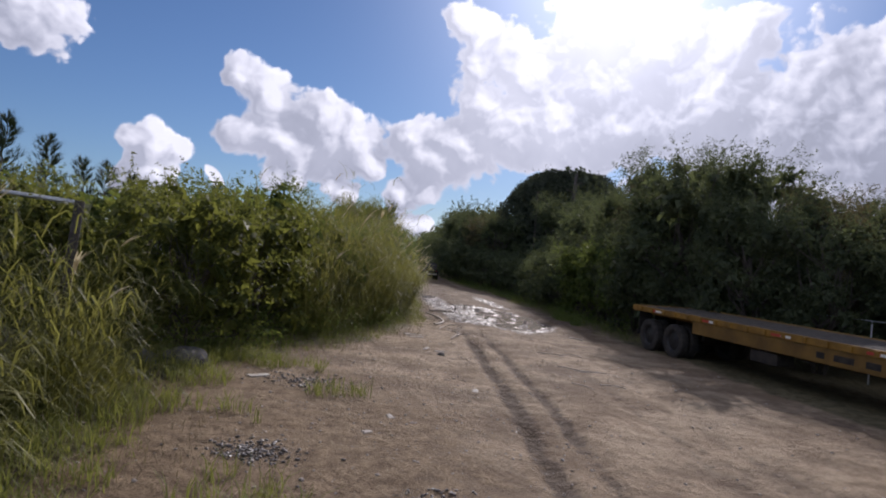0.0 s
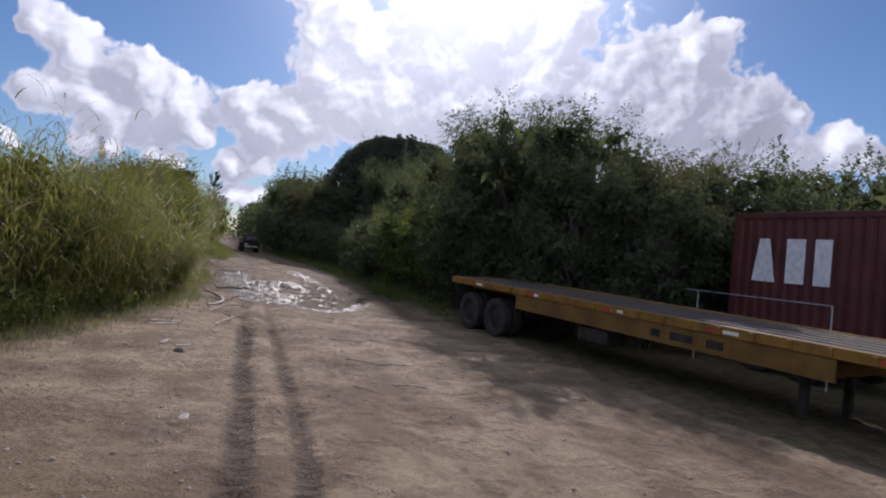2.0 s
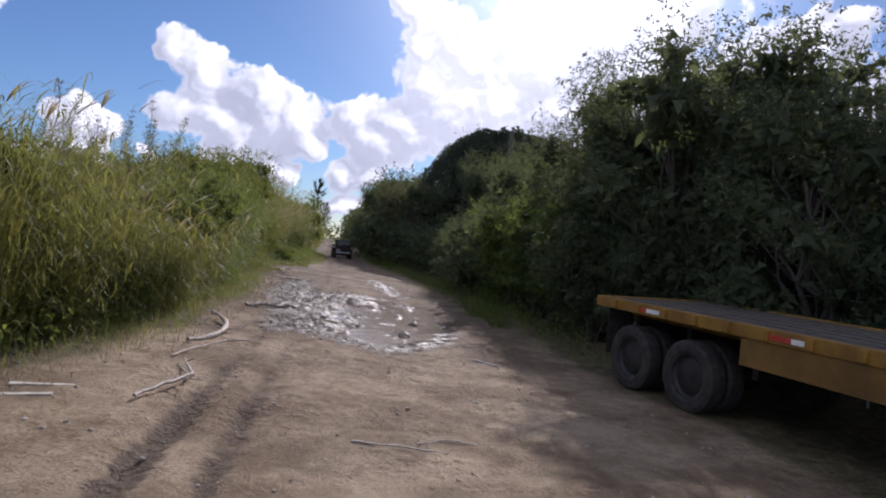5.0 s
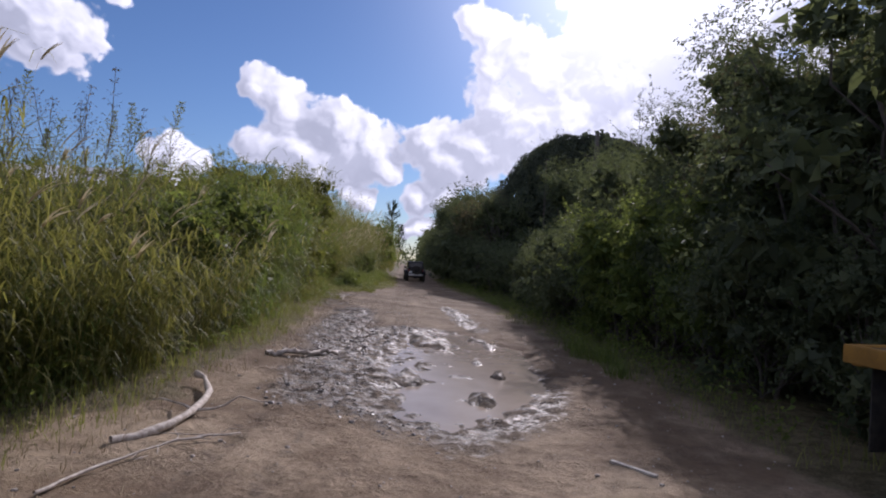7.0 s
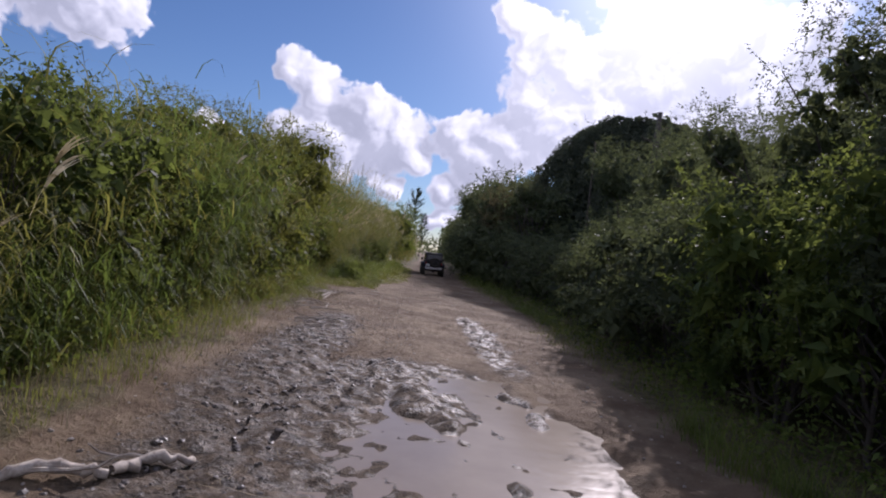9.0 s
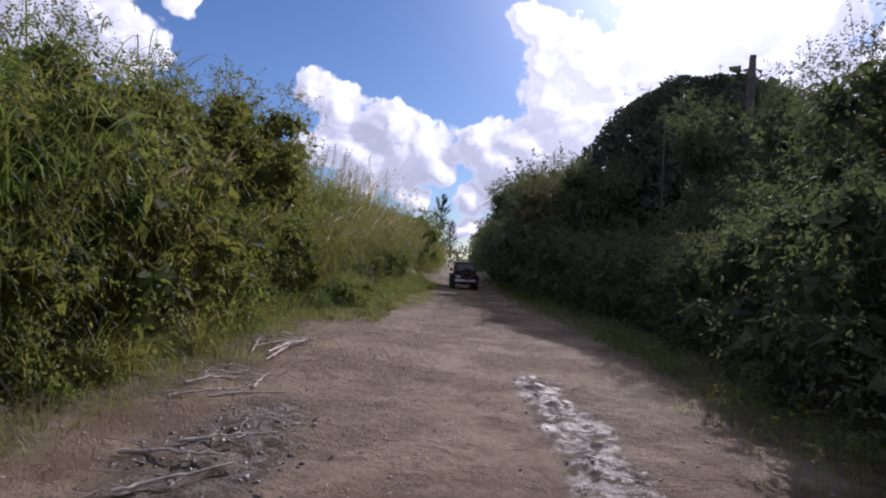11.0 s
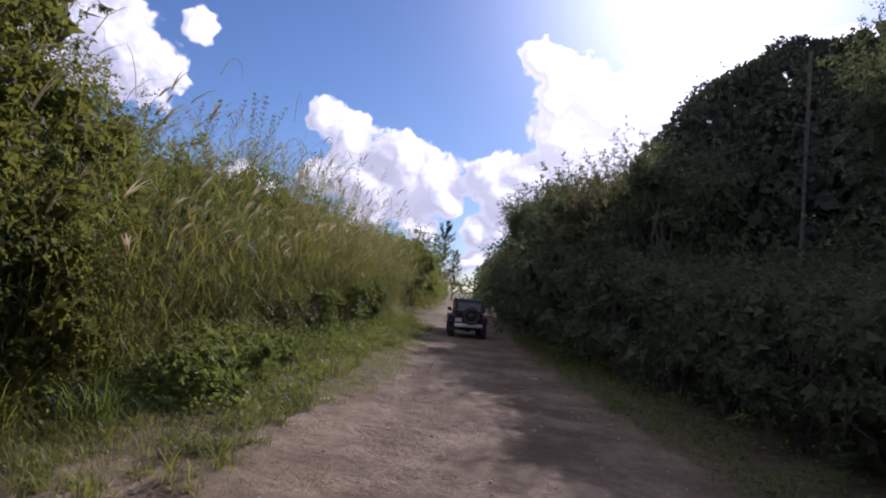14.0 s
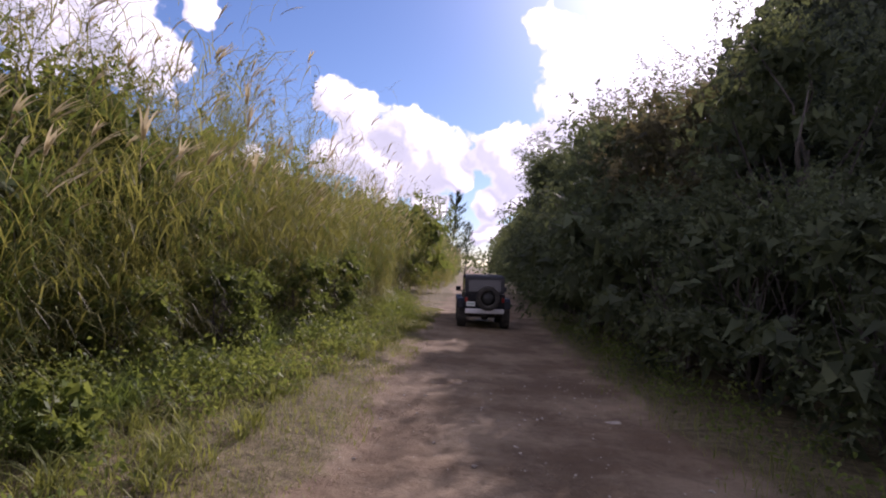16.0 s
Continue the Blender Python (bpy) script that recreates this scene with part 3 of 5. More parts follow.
def woody(name, label, category, tall, spread, mat, count, leaf, clump_count=26, bare=0.25, trunk=0.12, shell=0.3, group="",
          stems=1, sprigs=20, low=0.12, shape="round"):
    """A tree or shrub: trunk, limbs and a crown of many leaves, standing at the origin."""
    thing = new(name)
    clumps, limbs = [], []
    clump_count = int(clump_count * (1.7 if shape != "spire" else 1))
    for k in range(clump_count):
        a = 2.4 * k + rng.normal() * 0.3
        t = (k + 0.5) / clump_count
        if shape == "round":
            z = tall * (low + (0.93 - low) * rng.random() ** 0.85)
            reach = spread * (0.35 + 0.6 * math.sqrt(max(0.0, 1 - ((z / tall - 0.45) / 0.62) ** 2))) * math.sqrt(rng.random() * 0.8 + 0.2)
        elif shape == "dome":
            z = tall * (low + (0.92 - low) * t)
            reach = spread * math.sqrt(max(0.02, 1 - (z / tall) ** 2.2)) * (0.55 + 0.35 * rng.random())
        else:
            z = tall * (0.25 + 0.73 * t)
            reach = spread * (1.05 - z / tall) * (0.5 + 0.6 * rng.random())
        size = spread * ((0.15 + 0.14 * rng.random()) if shape != "spire" else 0.34) * (1.15 if shape == "dome" else 1.0) * (0.55 * (1.15 - z / tall) + 0.12 if shape == "spire" else 1)
        clumps.append(((reach * math.cos(a), reach * math.sin(a), z), (size, size, size * (0.75 if shape != "spire" else 1.1))))
    for s in range(stems):
        a = 6.28 * s / max(stems, 1) + rng.random()
        base = np.array([0.12 * (stems > 1) * math.cos(a), 0.12 * (stems > 1) * math.sin(a), -0.15])
        top = np.array([0.25 * spread * (stems > 1) * math.cos(a), 0.25 * spread * (stems > 1) * math.sin(a), tall * (0.62 if shape != "spire" else 0.97)])
        line = crook(base, top, 7, 0.03)
        part_np("trunk", *tube(line, np.linspace(trunk, trunk * 0.3, len(line)), 7), BARK, thing, smooth=True)
        for c, r in clumps[s::stems][: max(10, 16 // stems)]:
            k = int(np.clip(c[2] / tall * 7 * 0.8, 1, 6))
            limbs.append(tube(crook(line[k], np.array(c), 3, 0.06), np.linspace(trunk * 0.38, trunk * 0.10, 4), 4))
    part_np("branchwork", *merge(limbs), BARK, thing, smooth=True)
    pos, d = crown_points(clumps, count // 8, shell)
    pieces = [twigs(pos, d, leaf, 8, 0.25, True)]
    inner, d = crown_points(clumps, count // 4, 0.05)
    inner = (inner - np.array([0, 0, tall * 0.45])) * 0.82 + np.array([0, 0, tall * 0.45])
    pieces.append(leaves(inner, unit(rng.normal(size=d.shape)), leaf * (2.4 + 1.2 * rng.random(len(inner))), 0.68, plain=True))
    # thin sprigs that break the outline
    for k in range(sprigs):
        c, r = clumps[int(rng.integers(len(clumps)))]
        dd = unit(rng.normal(size=3) + np.array([0, 0, 0.9]))
        tip0 = np.array(c) + dd * np.array(r) * 0.9
        m = 20
        t = rng.random(m)[:, None]
        far = tip0 + (dd + np.array([0, 0, 0.35])) * (0.35 + 0.5 * rng.random()) * min(spread, 3.0) * 0.26 * t
        side = unit(np.cross(dd, np.array([0.3, 0.2, 0.1]))) * 0.009
        pieces.append((np.array([tip0 - dd * 0.15 - side, tip0 - dd * 0.15 + side, far[np.argmax(t)]]), np.array([[0, 1, 2]])))
        pieces.append(leaves(far, unit(rng.normal(size=(m, 3)) + dd), leaf * (0.6 + 0.6 * rng.random(m)), 0.46, plain=True))
    part_np("crown", *merge(pieces), mat, thing)
    if shape == "dome":
        m = 9000
        deep, d = crown_points([((0, 0, 0.1 * tall), (0.95 * spread, 0.95 * spread, 0.94 * tall))], m, 0.72)
        deep[:, 2] = np.abs(deep[:, 2])
        part_np("inner_leaves", *leaves(deep, unit(rng.normal(size=(m, 3))), 0.6 + 0.5 * rng.random(m), 0.7), mat, thing)
        # curtains of vine leaves hanging over the whole crown, in overlapping swags
        m = int(330 * tall * spread)
        up_, turn_ = rng.random(m) ** 0.8, rng.random(m) * 6.283
        zz = tall * 0.96 * np.sin(up_ * np.pi / 2)
        rr = spread * 0.97 * np.sqrt(np.clip(1 - (zz / tall) ** 2.7, 0.002, 1))
        swag = 1 + 0.15 * value_noise(turn_ * spread + 40, zz + 40, 2.2, 4, 2) * np.minimum(1, 6 * (1 - up_))
        swag = swag - 0.10 * rng.random(m) ** 2
        pos = np.column_stack([rr * swag * np.cos(turn_), rr * swag * np.sin(turn_), zz * (0.5 + 0.5 * swag)])
        out = unit(pos - np.array([0, 0, tall * 0.3]))
        big = np.where(swag < 0.93, 2.2, 1.0)
        part_np("vine_leaves", *leaves(pos, unit(out * 0.5 + 0.9 * rng.normal(size=out.shape) - np.array([0, 0, 0.4])), leaf * big * (0.7 + 0.9 * rng.random(m)), 0.62), mat, thing, "dark matted vine leaves")
    return tagged(thing, label, category, group)


def plant_at(ob, x, y, size=1.0, turn=None, squash=1.0):
    turn = rng.random() * 360 if turn is None else turn
    return copy_thing(ob, pose(x, y, lay(x, y) - 0.05, 0, 0, turn) @ Matrix.Diagonal((size, size, size * squash, 1)))


def remove(ob):
    for o in (*ob.children_recursive, ob):
        bpy.data.objects.remove(o)


# Heights of the planted bank beside the lane.
BANK = [(-10, 2.6), (8, 2.5), (13, 2.5), (17, 3.2), (21, 3.6), (24, 4.1), (28, 3.6), (30.5, 3.1), (34, 3.7), (38, 3.9), (43, 4.6), (47, 5.2),
        (52, 5.2), (58, 5.1), (62, 5.7), (67, 6.4), (75, 6.7), (90, 6.6), (120, 6.8), (180, 8)]


def bank(y):
    return np.interp(y, *zip(*BANK))


def cane(name, label, spots, az, tall, mat, leaf_len=0.75, per=8, plume=0.0):
    """Tall jointed grass: stems fan out of their clump, with long arching leaves and pale seed plumes on some."""
    m = len(spots)
    z0 = height(spots[:, 0], spots[:, 1]) - 0.03
    root = np.column_stack([spots, z0])
    lean = 0.04 + 0.30 * rng.random(m) ** 1.4
    pieces = [ribbons(root, az, lean, tall * 0.93, np.full(m, 0.012), 0.3 + 0.45 * rng.random(m), 3)]
    which = np.repeat(np.arange(m), per)
    t = (np.tile(np.arange(per), m) + rng.random(m * per)) / per
    t = 0.16 + 0.84 * t
    out = np.stack([np.cos(az), np.sin(az), np.zeros(m)], 1)
    bow = np.sin(lean)[which] * t + 0.16 * t**2
    along = root[which] + np.array([0, 0, 1.0]) * (tall[which] * 0.9 * t)[:, None] + out[which] * (tall[which] * bow)[:, None]
    la = az[which] + 1.5 * rng.normal(size=m * per)
    ll = leaf_len * (0.55 + 0.85 * rng.random(m * per)) * (0.75 + 0.08 * tall[which])
    pieces.append(ribbons(along, la, 0.30 + 0.7 * rng.random(m * per), ll, 0.010 + 0.020 * rng.random(m * per) ** 1.4,
                          1.6 + 1.8 * rng.random(m * per), 4))
    ob = new(name, mesh_np(name, *merge(pieces), mat))
    tagged(ob, label, "tall grass", kind="stuff")
    if plume:
        sel = np.where(rng.random(m) < plume)[0]
        rise = 0.93 + 0.10 * rng.random(len(sel))
        top = root[sel] + np.array([0, 0, 1.0]) * (tall[sel] * 0.9 * rise)[:, None] + out[sel] * (tall[sel] * (np.sin(lean[sel]) + 0.16))[:, None]
        k = len(sel)
        nod = 0.15 + 0.55 * rng.normal(size=k)
        tip, slant, bend_ = 0.26 + 0.26 * rng.random(k), 0.35 + 0.5 * rng.random(k), 0.4 + 0.6 * rng.random(k)
        both = [ribbons(top, nod, slant * 0.6, tip * 0.8, np.full(k, 0.007), bend_ * 0.3, 2)]
        start = top + (tip * 0.6)[:, None] * (np.sin(slant * 0.7)[:, None] * np.stack([np.cos(nod), np.sin(nod), np.zeros(k)], 1) + np.cos(slant * 0.7)[:, None] * np.array([0, 0, 1.0]))
        for turn_, wide in ((0.0, 0.048), (0.2, 0.034), (-0.2, 0.034)):
            both.append(ribbons(start, nod + turn_, slant + 0.1 * rng.random(k), tip, np.full(k, wide), bend_, 4))
        ob = new("seed_plumes", mesh_np("seed_plumes", *merge(both), PLUME))
        tagged(ob, "pale straw-coloured seed plumes nodding over the tall grass", "seed plumes", kind="stuff")


def band(y0, y1, count, depth, front=0.0, power=1.6, crowd=13):
    """Clumps along the left bank between two places, denser near the lane: the stems' spots, ways out and clumps."""
    m = max(count // crowd, 1)
    cy = y0 + (y1 - y0) * rng.random(m)
    cx = left_foot(cy) - front - depth * rng.random(m) ** power + 0.35 * value_noise(np.zeros(m), cy, 1.7, 2, 3)
    which = rng.integers(0, m, count)
    off = rng.normal(size=(count, 2)) * 0.13
    az = np.arctan2(off[:, 1] + 0.03 * rng.normal(size=count), off[:, 0] + 0.05)
    return np.column_stack([cx[which], cy[which]]) + off, az, which, m


def tufts(name, label, y0, y1, count, mat, lo, hi, front=0.0, depth=0.8, blades=34):
    """Fountains of long arching blades along the front of the bank."""
    y = y0 + (y1 - y0) * rng.random(count)
    x = left_foot(y) - front - depth * rng.random(count)
    w_ = np.repeat(np.arange(count), blades)
    m = count * blades
    root = np.column_stack([x, y, height(x, y) - 0.03])[w_] + np.column_stack([rng.normal(size=(m, 2)) * 0.09, np.zeros(m)])
    size = (lo + (hi - lo) * rng.random(count))[w_]
    ln = size * (0.55 + 0.6 * rng.random(m))
    v = ribbons(root, rng.random(m) * 6.283, 0.08 + 0.4 * rng.random(m), ln, 0.011 + 0.014 * rng.random(m), 1.3 + 1.5 * rng.random(m), 4)
    tagged(new(name, mesh_np(name, *v, mat)), label, "tall grass", kind="stuff")


def stand(name, label, y0, y1, count, depth, mat, front=0.0, share=1.0, low=0.55, **more):
    s, az, which, m = band(y0, y1, count, depth, front)
    rise = np.clip((left_foot(s[:, 1]) - s[:, 0]) / 1.3, 0, 1)
    tall = bank(s[:, 1]) * share * (low + (1 - low) * rise) * (0.78 + 0.34 * rng.random(m)[which]) * (0.86 + 0.22 * rng.random(count))
    cane(name, label, s, az, tall, mat, **more)


stand("tall_grass", "arching yellow-green tall grass beside the clearing", 3, 15.5, 800, 3.0, GRASS_CANE, leaf_len=0.8, per=8, plume=0.05)
stand("tall_grass", "dense yellow-green cane grass leaning over the lane", 20.5, 34, 1600, 3.0, GRASS_CANE, leaf_len=0.62, per=9, plume=0.06)
stand("tall_grass", "green tall grass mixed with shrubs along the lane", 34, 46, 700, 3.0, GRASS_CANE, front=0.5, share=0.95, leaf_len=0.75, per=9, plume=0.03)
stand("tall_grass", "long drooping grass leaves between leafy shrubs", 46, 57, 240, 2.2, GRASS_CANE, front=0.5, share=0.72, leaf_len=0.72, per=8, plume=0.2)
stand("tall_grass", "sunlit tall grass full of pale seed plumes", 57, 84, 2000, 3.0, GRASS_CANE, share=0.93, leaf_len=0.95, per=9, plume=0.42)
stand("tall_grass", "distant tall grass lining the far lane", 82, 130, 700, 3.0, GRASS_CANE, share=0.9, leaf_len=1.2, per=8, plume=0.2)

stand("tall_grass", "bright green cane grass crowding the churned mud", 38.0, 43.5, 420, 1.6, GRASS_GREEN, front=0.35, leaf_len=0.85, per=10)
stand("tall_grass", "bright green grass in front of the yellower cane", 27.0, 37.0, 420, 1.2, GRASS_GREEN, front=0.1, share=0.62, leaf_len=0.8, per=9)
stand("tall_grass", "bright green grass among the plumed grass", 57.0, 84.0, 520, 2.0, GRASS_GREEN, front=0.3, share=0.72, leaf_len=1.0, per=9)
tufts("grass_tufts", "arching tufts of long grass at the clearing", 4, 15, 70, GRASS_CANE, 0.9, 1.7, -0.3, 1.4)
tufts("grass_tufts", "arching tufts of long grass below the cane", 20.5, 57, 150, GRASS_CANE, 0.7, 1.5, 0.0, 0.9)
tufts("grass_tufts", "drooping tufts of pale-edged grass on the sunny bank", 57, 84, 240, GRASS_CANE, 1.3, 3.0, 0.2, 1.4)

# Shrubs of the left bank.
bush_a = woody("shrub", "dense green roadside shrub with small leaves", "shrub", 3.2, 1.5, LEAF_SHRUB, 5200, 0.076, 26, stems=4, trunk=0.035, low=0.08)
bush_b = woody("shrub", "yellow-green bushy shrub growing in tall grass", "shrub", 3.0, 1.35, LEAF_YELLOW, 5200, 0.073, 26, stems=4, trunk=0.03, low=0.08)
bush_c = woody("shrub", "tall leafy shrub with upright sprays of leaves", "shrub", 5.6, 1.8, LEAF_YELLOW, 10000, 0.082, 34, stems=3, trunk=0.05, sprigs=46, low=0.08)
bush_e = woody("shrub", "low bright green leafy weed bush on the verge", "shrub", 1.05, 0.6, WEED, 1700, 0.062, 16, stems=4, trunk=0.012, low=0.06, sprigs=14)
bush_d = woody("shrub", "green scrub bush behind the tall grass", "shrub", 3.2, 1.7, LEAF_SHRUB, 1700, 0.14, 22, stems=2, trunk=0.035, low=0.06)
for y, dx, size, kind in ((15.6, -1.2, 0.98, 1), (17.2, -0.4, 1.0, 1), (18.3, -1.8, 1.1, 1), (19.6, -0.9, 1.05, 1), (20.8, -1.6, 1.1, 1), (22.0, -2.4, 1.2, 0),
                          (12.6, -2.2, 0.85, 1), (10.4, -2.6, 0.8, 0), (24.5, -2.6, 1.15, 1), (27.2, -2.4, 1.05, 0), (30.0, -2.4, 0.92, 1), (32.6, -1.0, 0.9, 0), (27.6, -1.1, 0.62, 1), (30.6, -0.9, 0.6, 0), (24.0, -1.2, 0.7, 0),
                          (34.6, -1.0, 1.05, 0), (36.4, -1.0, 1.1, 0), (38.6, -1.2, 1.15, 1), (40.4, -1.0, 1.0, 0), (43.0, -1.3, 1.2, 1), (45.2, -1.6, 1.35, 0),
                          (47.4, -1.2, 1.2, 1), (49.6, -1.0, 0.95, 0), (51.8, -0.9, 0.9, 1), (54.0, -1.0, 1.0, 0), (56.2, -0.9, 0.95, 1), (58.6, -1.6, 0.8, 0), (60.4, -2.6, 1.5, 0), (64.2, -0.7, 0.42, 0), (61.8, -0.6, 0.4, 1), (66.4, -0.5, 0.4, 0),
                          (63.0, -1.7, 1.3, 0), (65.2, -2.8, 1.6, 1), (68.6, -1.4, 1.1, 0), (67.0, -2.6, 1.7, 0), (71.0, -2.5, 1.8, 1), (75.5, -2.3, 1.85, 0), (80.0, -1.9, 1.9, 1), (85.0, -1.9, 2.0, 0),
                          (90.5, -2.0, 2.0, 1), (96.0, -2.1, 2.0, 0), (103.0, -2.3, 2.1, 1)):
    if y < 70:
        plant_at((bush_a, bush_b)[kind], float(left_foot(y)) + dx, y, size)
    elif y < 92:
        plant_at(bush_c, float(left_foot(y)) + dx - 0.6, y, 0.5 * size)
    else:
        plant_at(bush_d, float(left_foot(y)) + dx, y, size)
for y, dx, size in ((57.6, 0.7, 0.30), (58.5, 1.1, 0.34), (59.3, 0.6, 0.38), (60.2, 1.2, 0.30), (61.3, 0.9, 0.34), (62.8, 1.1, 0.28)):
    plant_at(bush_e, float(left_foot(y)) + dx, y, 2.9 * size)
for y, dx, size in ((62.0, -0.3, 0.52), (65.6, -0.1, 0.58), (68.6, 0.1, 0.66), (71.6, 0.2, 0.74), (74.8, 0.3, 0.80)):
    plant_at(bush_a, float(left_foot(y)) + dx, y, size)
for y, dx, size in ((44.2, -3.2, 0.92), (46.6, -3.0, 1.02), (48.6, -2.5, 1.02), (50.6, -1.9, 1.02), (52.6, -1.8, 1.12), (54.4, -1.5, 1.17), (56.2, -1.6, 1.05), (58.3, -1.9, 0.98), (41.5, -3.4, 0.8)):
    plant_at(bush_c, float(left_foot(y)) + dx, y, size)
# A second row behind closes the bank.
for y in np.concatenate([np.arange(5.0, 60.0, 3.2), np.arange(61.0, 120.0, 4.6)]):
    plant_at(bush_d, float(left_foot(y)) - 4.4 - rng.random(), float(y), 0.28 * float(bank(y)))
for ob in (bush_a, bush_b, bush_c, bush_d, bush_e):
    remove(ob)

# Bright tufts on the open edge below the trees.
def edge_tufts(spots):
    blades = 260
    w_ = np.repeat(np.arange(len(spots)), blades)
    m = len(w_)
    c = np.array(spots)[w_]
    xy = c[:, :2] + rng.normal(size=(m, 2)) * c[:, 2:3] * np.array([0.5, 1.2])
    root = np.column_stack([xy, height(xy[:, 0], xy[:, 1]) - 0.02])
    v = ribbons(root, rng.random(m) * 6.283, 0.1 + 0.5 * rng.random(m), 0.12 + c[:, 3] * rng.random(m) ** 1.5, 0.008 + 0.008 * rng.random(m), 0.6 + 1.2 * rng.random(m), 3)
    tagged(new("edge_grass", mesh_np("edge_grass", *v, WEED)), "bright green grass tufts on the lane edge below the trees", "grass", kind="stuff")


edge_tufts([(4.2, 34.7, 0.35, 0.7), (4.35, 33.8, 0.3, 0.6), (4.1, 32.4, 0.25, 0.4), (4.3, 35.9, 0.3, 0.75), (5.2, 52.2, 0.4, 0.2), (5.25, 49.3, 0.4, 0.2), (5.4, 51.0, 0.5, 0.2), (5.6, 53.0, 0.5, 0.25), (5.8, 51.3, 0.4, 0.2), (5.2, 54.0, 0.4, 0.2)])

# Low weeds and verge grass at the foot of both banks.
def verge(name, label, y0, y1, count, mat, side, inner, outer, lo, hi):
    y = y0 + (y1 - y0) * rng.random(count)
    foot = left_foot(y) if side < 0 else right_foot(y)
    if inner > 2.4:
        inner = skirt(y) + inner - 2.4
    off = outer + (inner - outer) * rng.random(count) ** 0.7
    x = foot - side * off + 0.3 * value_noise(np.zeros(count), y, 0.9, 2, 2)
    keep = value_noise(x, y, 0.7, 2, 4) + 0.5 * rng.normal(size=count) > -0.9 + 0.9 * np.clip(off / inner, 0, 1)
    x, y, off = x[keep], y[keep], (off / inner)[keep]
    m = len(x)
    root = np.column_stack([x, y, height(x, y) - 0.02])
    ln = (lo + (hi - lo) * rng.random(m) ** 1.5) * (1 - 0.55 * np.clip(off, 0, 1))
    v = ribbons(root, rng.random(m) * 6.283, 0.1 + 0.5 * rng.random(m), ln, 0.007 + 0.007 * rng.random(m), 0.5 + 1.2 * rng.random(m), 2)
    tagged(new(name, mesh_np(name, *v, mat)), label, "grass", kind="stuff")


verge("verge_grass", "short green and straw-coloured grass along the lane edge", 8, 90, 30000, GRASS_LOW, -1, 0.9, -0.9, 0.12, 0.55)
verge("dry_grass", "dry trampled grass litter at the lane edge", 8, 90, 14000, STRAW, -1, 1.5, -0.6, 0.10, 0.35)
verge("verge_grass", "wide grassy verge beneath the tall grass", 53, 86, 46000, GRASS_LOW, -1, 3.0, 0.0, 0.08, 0.34)
verge("dry_grass", "straw-coloured thatch between the grass and the wheel track", 52, 86, 15000, STRAW, -1, 3.3, 0.2, 0.05, 0.2)
verge("verge_grass", "sparse shaded grass under the roadside trees", 27, 90, 7000, GRASS_LOW, 1, 0.7, -0.9, 0.12, 0.5)


def weeds(name, label, y0, y1, count, side, inner, outer, lo, hi):
    """Leafy broad weeds: short stems ringed by leaves."""
    y = y0 + (y1 - y0) * rng.random(count)
    foot = left_foot(y) if side < 0 else right_foot(y)
    x = foot - side * (outer + (inner - outer) * rng.random(count))
    off = (x - foot) * -side
    tall = (lo + (hi - lo) * rng.random(count)) * (1 - 0.55 * np.clip(off / max(inner, 0.3), 0, 1))
    keep = value_noise(x, y, 1.1, 2, 4) + 0.25 * rng.normal(size=count) > -0.35 + 0.6 * np.clip(off / max(inner, 0.3), 0, 1)
    x, y, tall = x[keep], y[keep], tall[keep]
    count = len(x)
    z = height(x, y)
    per = 22
    w_ = np.repeat(np.arange(count), per)
    t = rng.random(count * per)
    pos = np.column_stack([x, y, z])[w_] + np.column_stack([rng.normal(size=(count * per, 2)) * 0.12, t * tall[w_]])
    way = unit(rng.normal(size=pos.shape) + np.array([0, 0, 0.5]))
    v = leaves(pos, way, 0.05 + 0.07 * rng.random(count * per), 0.5)
    tagged(new(name, mesh_np(name, *v, WEED)), label, "weeds", kind="stuff")


weeds("weeds", "bright green leafy weeds at the foot of the grass bank", 16, 90, 1900, -1, 0.25, -1.1, 0.25, 0.95)
tufts("verge_tufts", "ragged tufts of green and yellow grass on the verge", 54, 80, 300, GRASS_LOW, 0.22, 0.62, -2.5, 2.4, 30)
tufts("verge_tufts", "knee-high green grass tufts before the plumed grass", 56, 76, 120, GRASS_GREEN, 0.6, 1.3, -0.9, 1.2, 34)
weeds("weeds", "bright leafy weeds spreading below the tall grass", 57, 84, 1700, -1, 2.3, -0.3, 0.3, 1.0)
weeds("weeds", "low leafy weeds under the roadside trees", 28, 80, 450, 1, 0.2, -1.2, 0.2, 0.7)

# Patches of grass in the clearing.
m = 30000
y = 7 + 10.5 * rng.random(m)
x = -8.8 + 5.0 * rng.random(m) ** 1.9
keep = (value_noise(x, y, 0.9, 3, 1) > -0.42 + 0.30 * (x + 8.0)) & (x > left_foot(y) - 0.6)
x, y = x[keep], y[keep]
root = np.column_stack([x, y, height(x, y) - 0.02])
m = len(x)
v = ribbons(root, rng.random(m) * 6.283, 0.1 + 0.6 * rng.random(m), 0.12 + 0.28 * rng.random(m), 0.009 + 0.008 * rng.random(m), 0.6 + rng.random(m), 2)
tagged(new("clearing_grass", mesh_np("clearing_grass", *v, GRASS_LOW)), "ragged green grass patches on the stony clearing", "grass", kind="stuff")


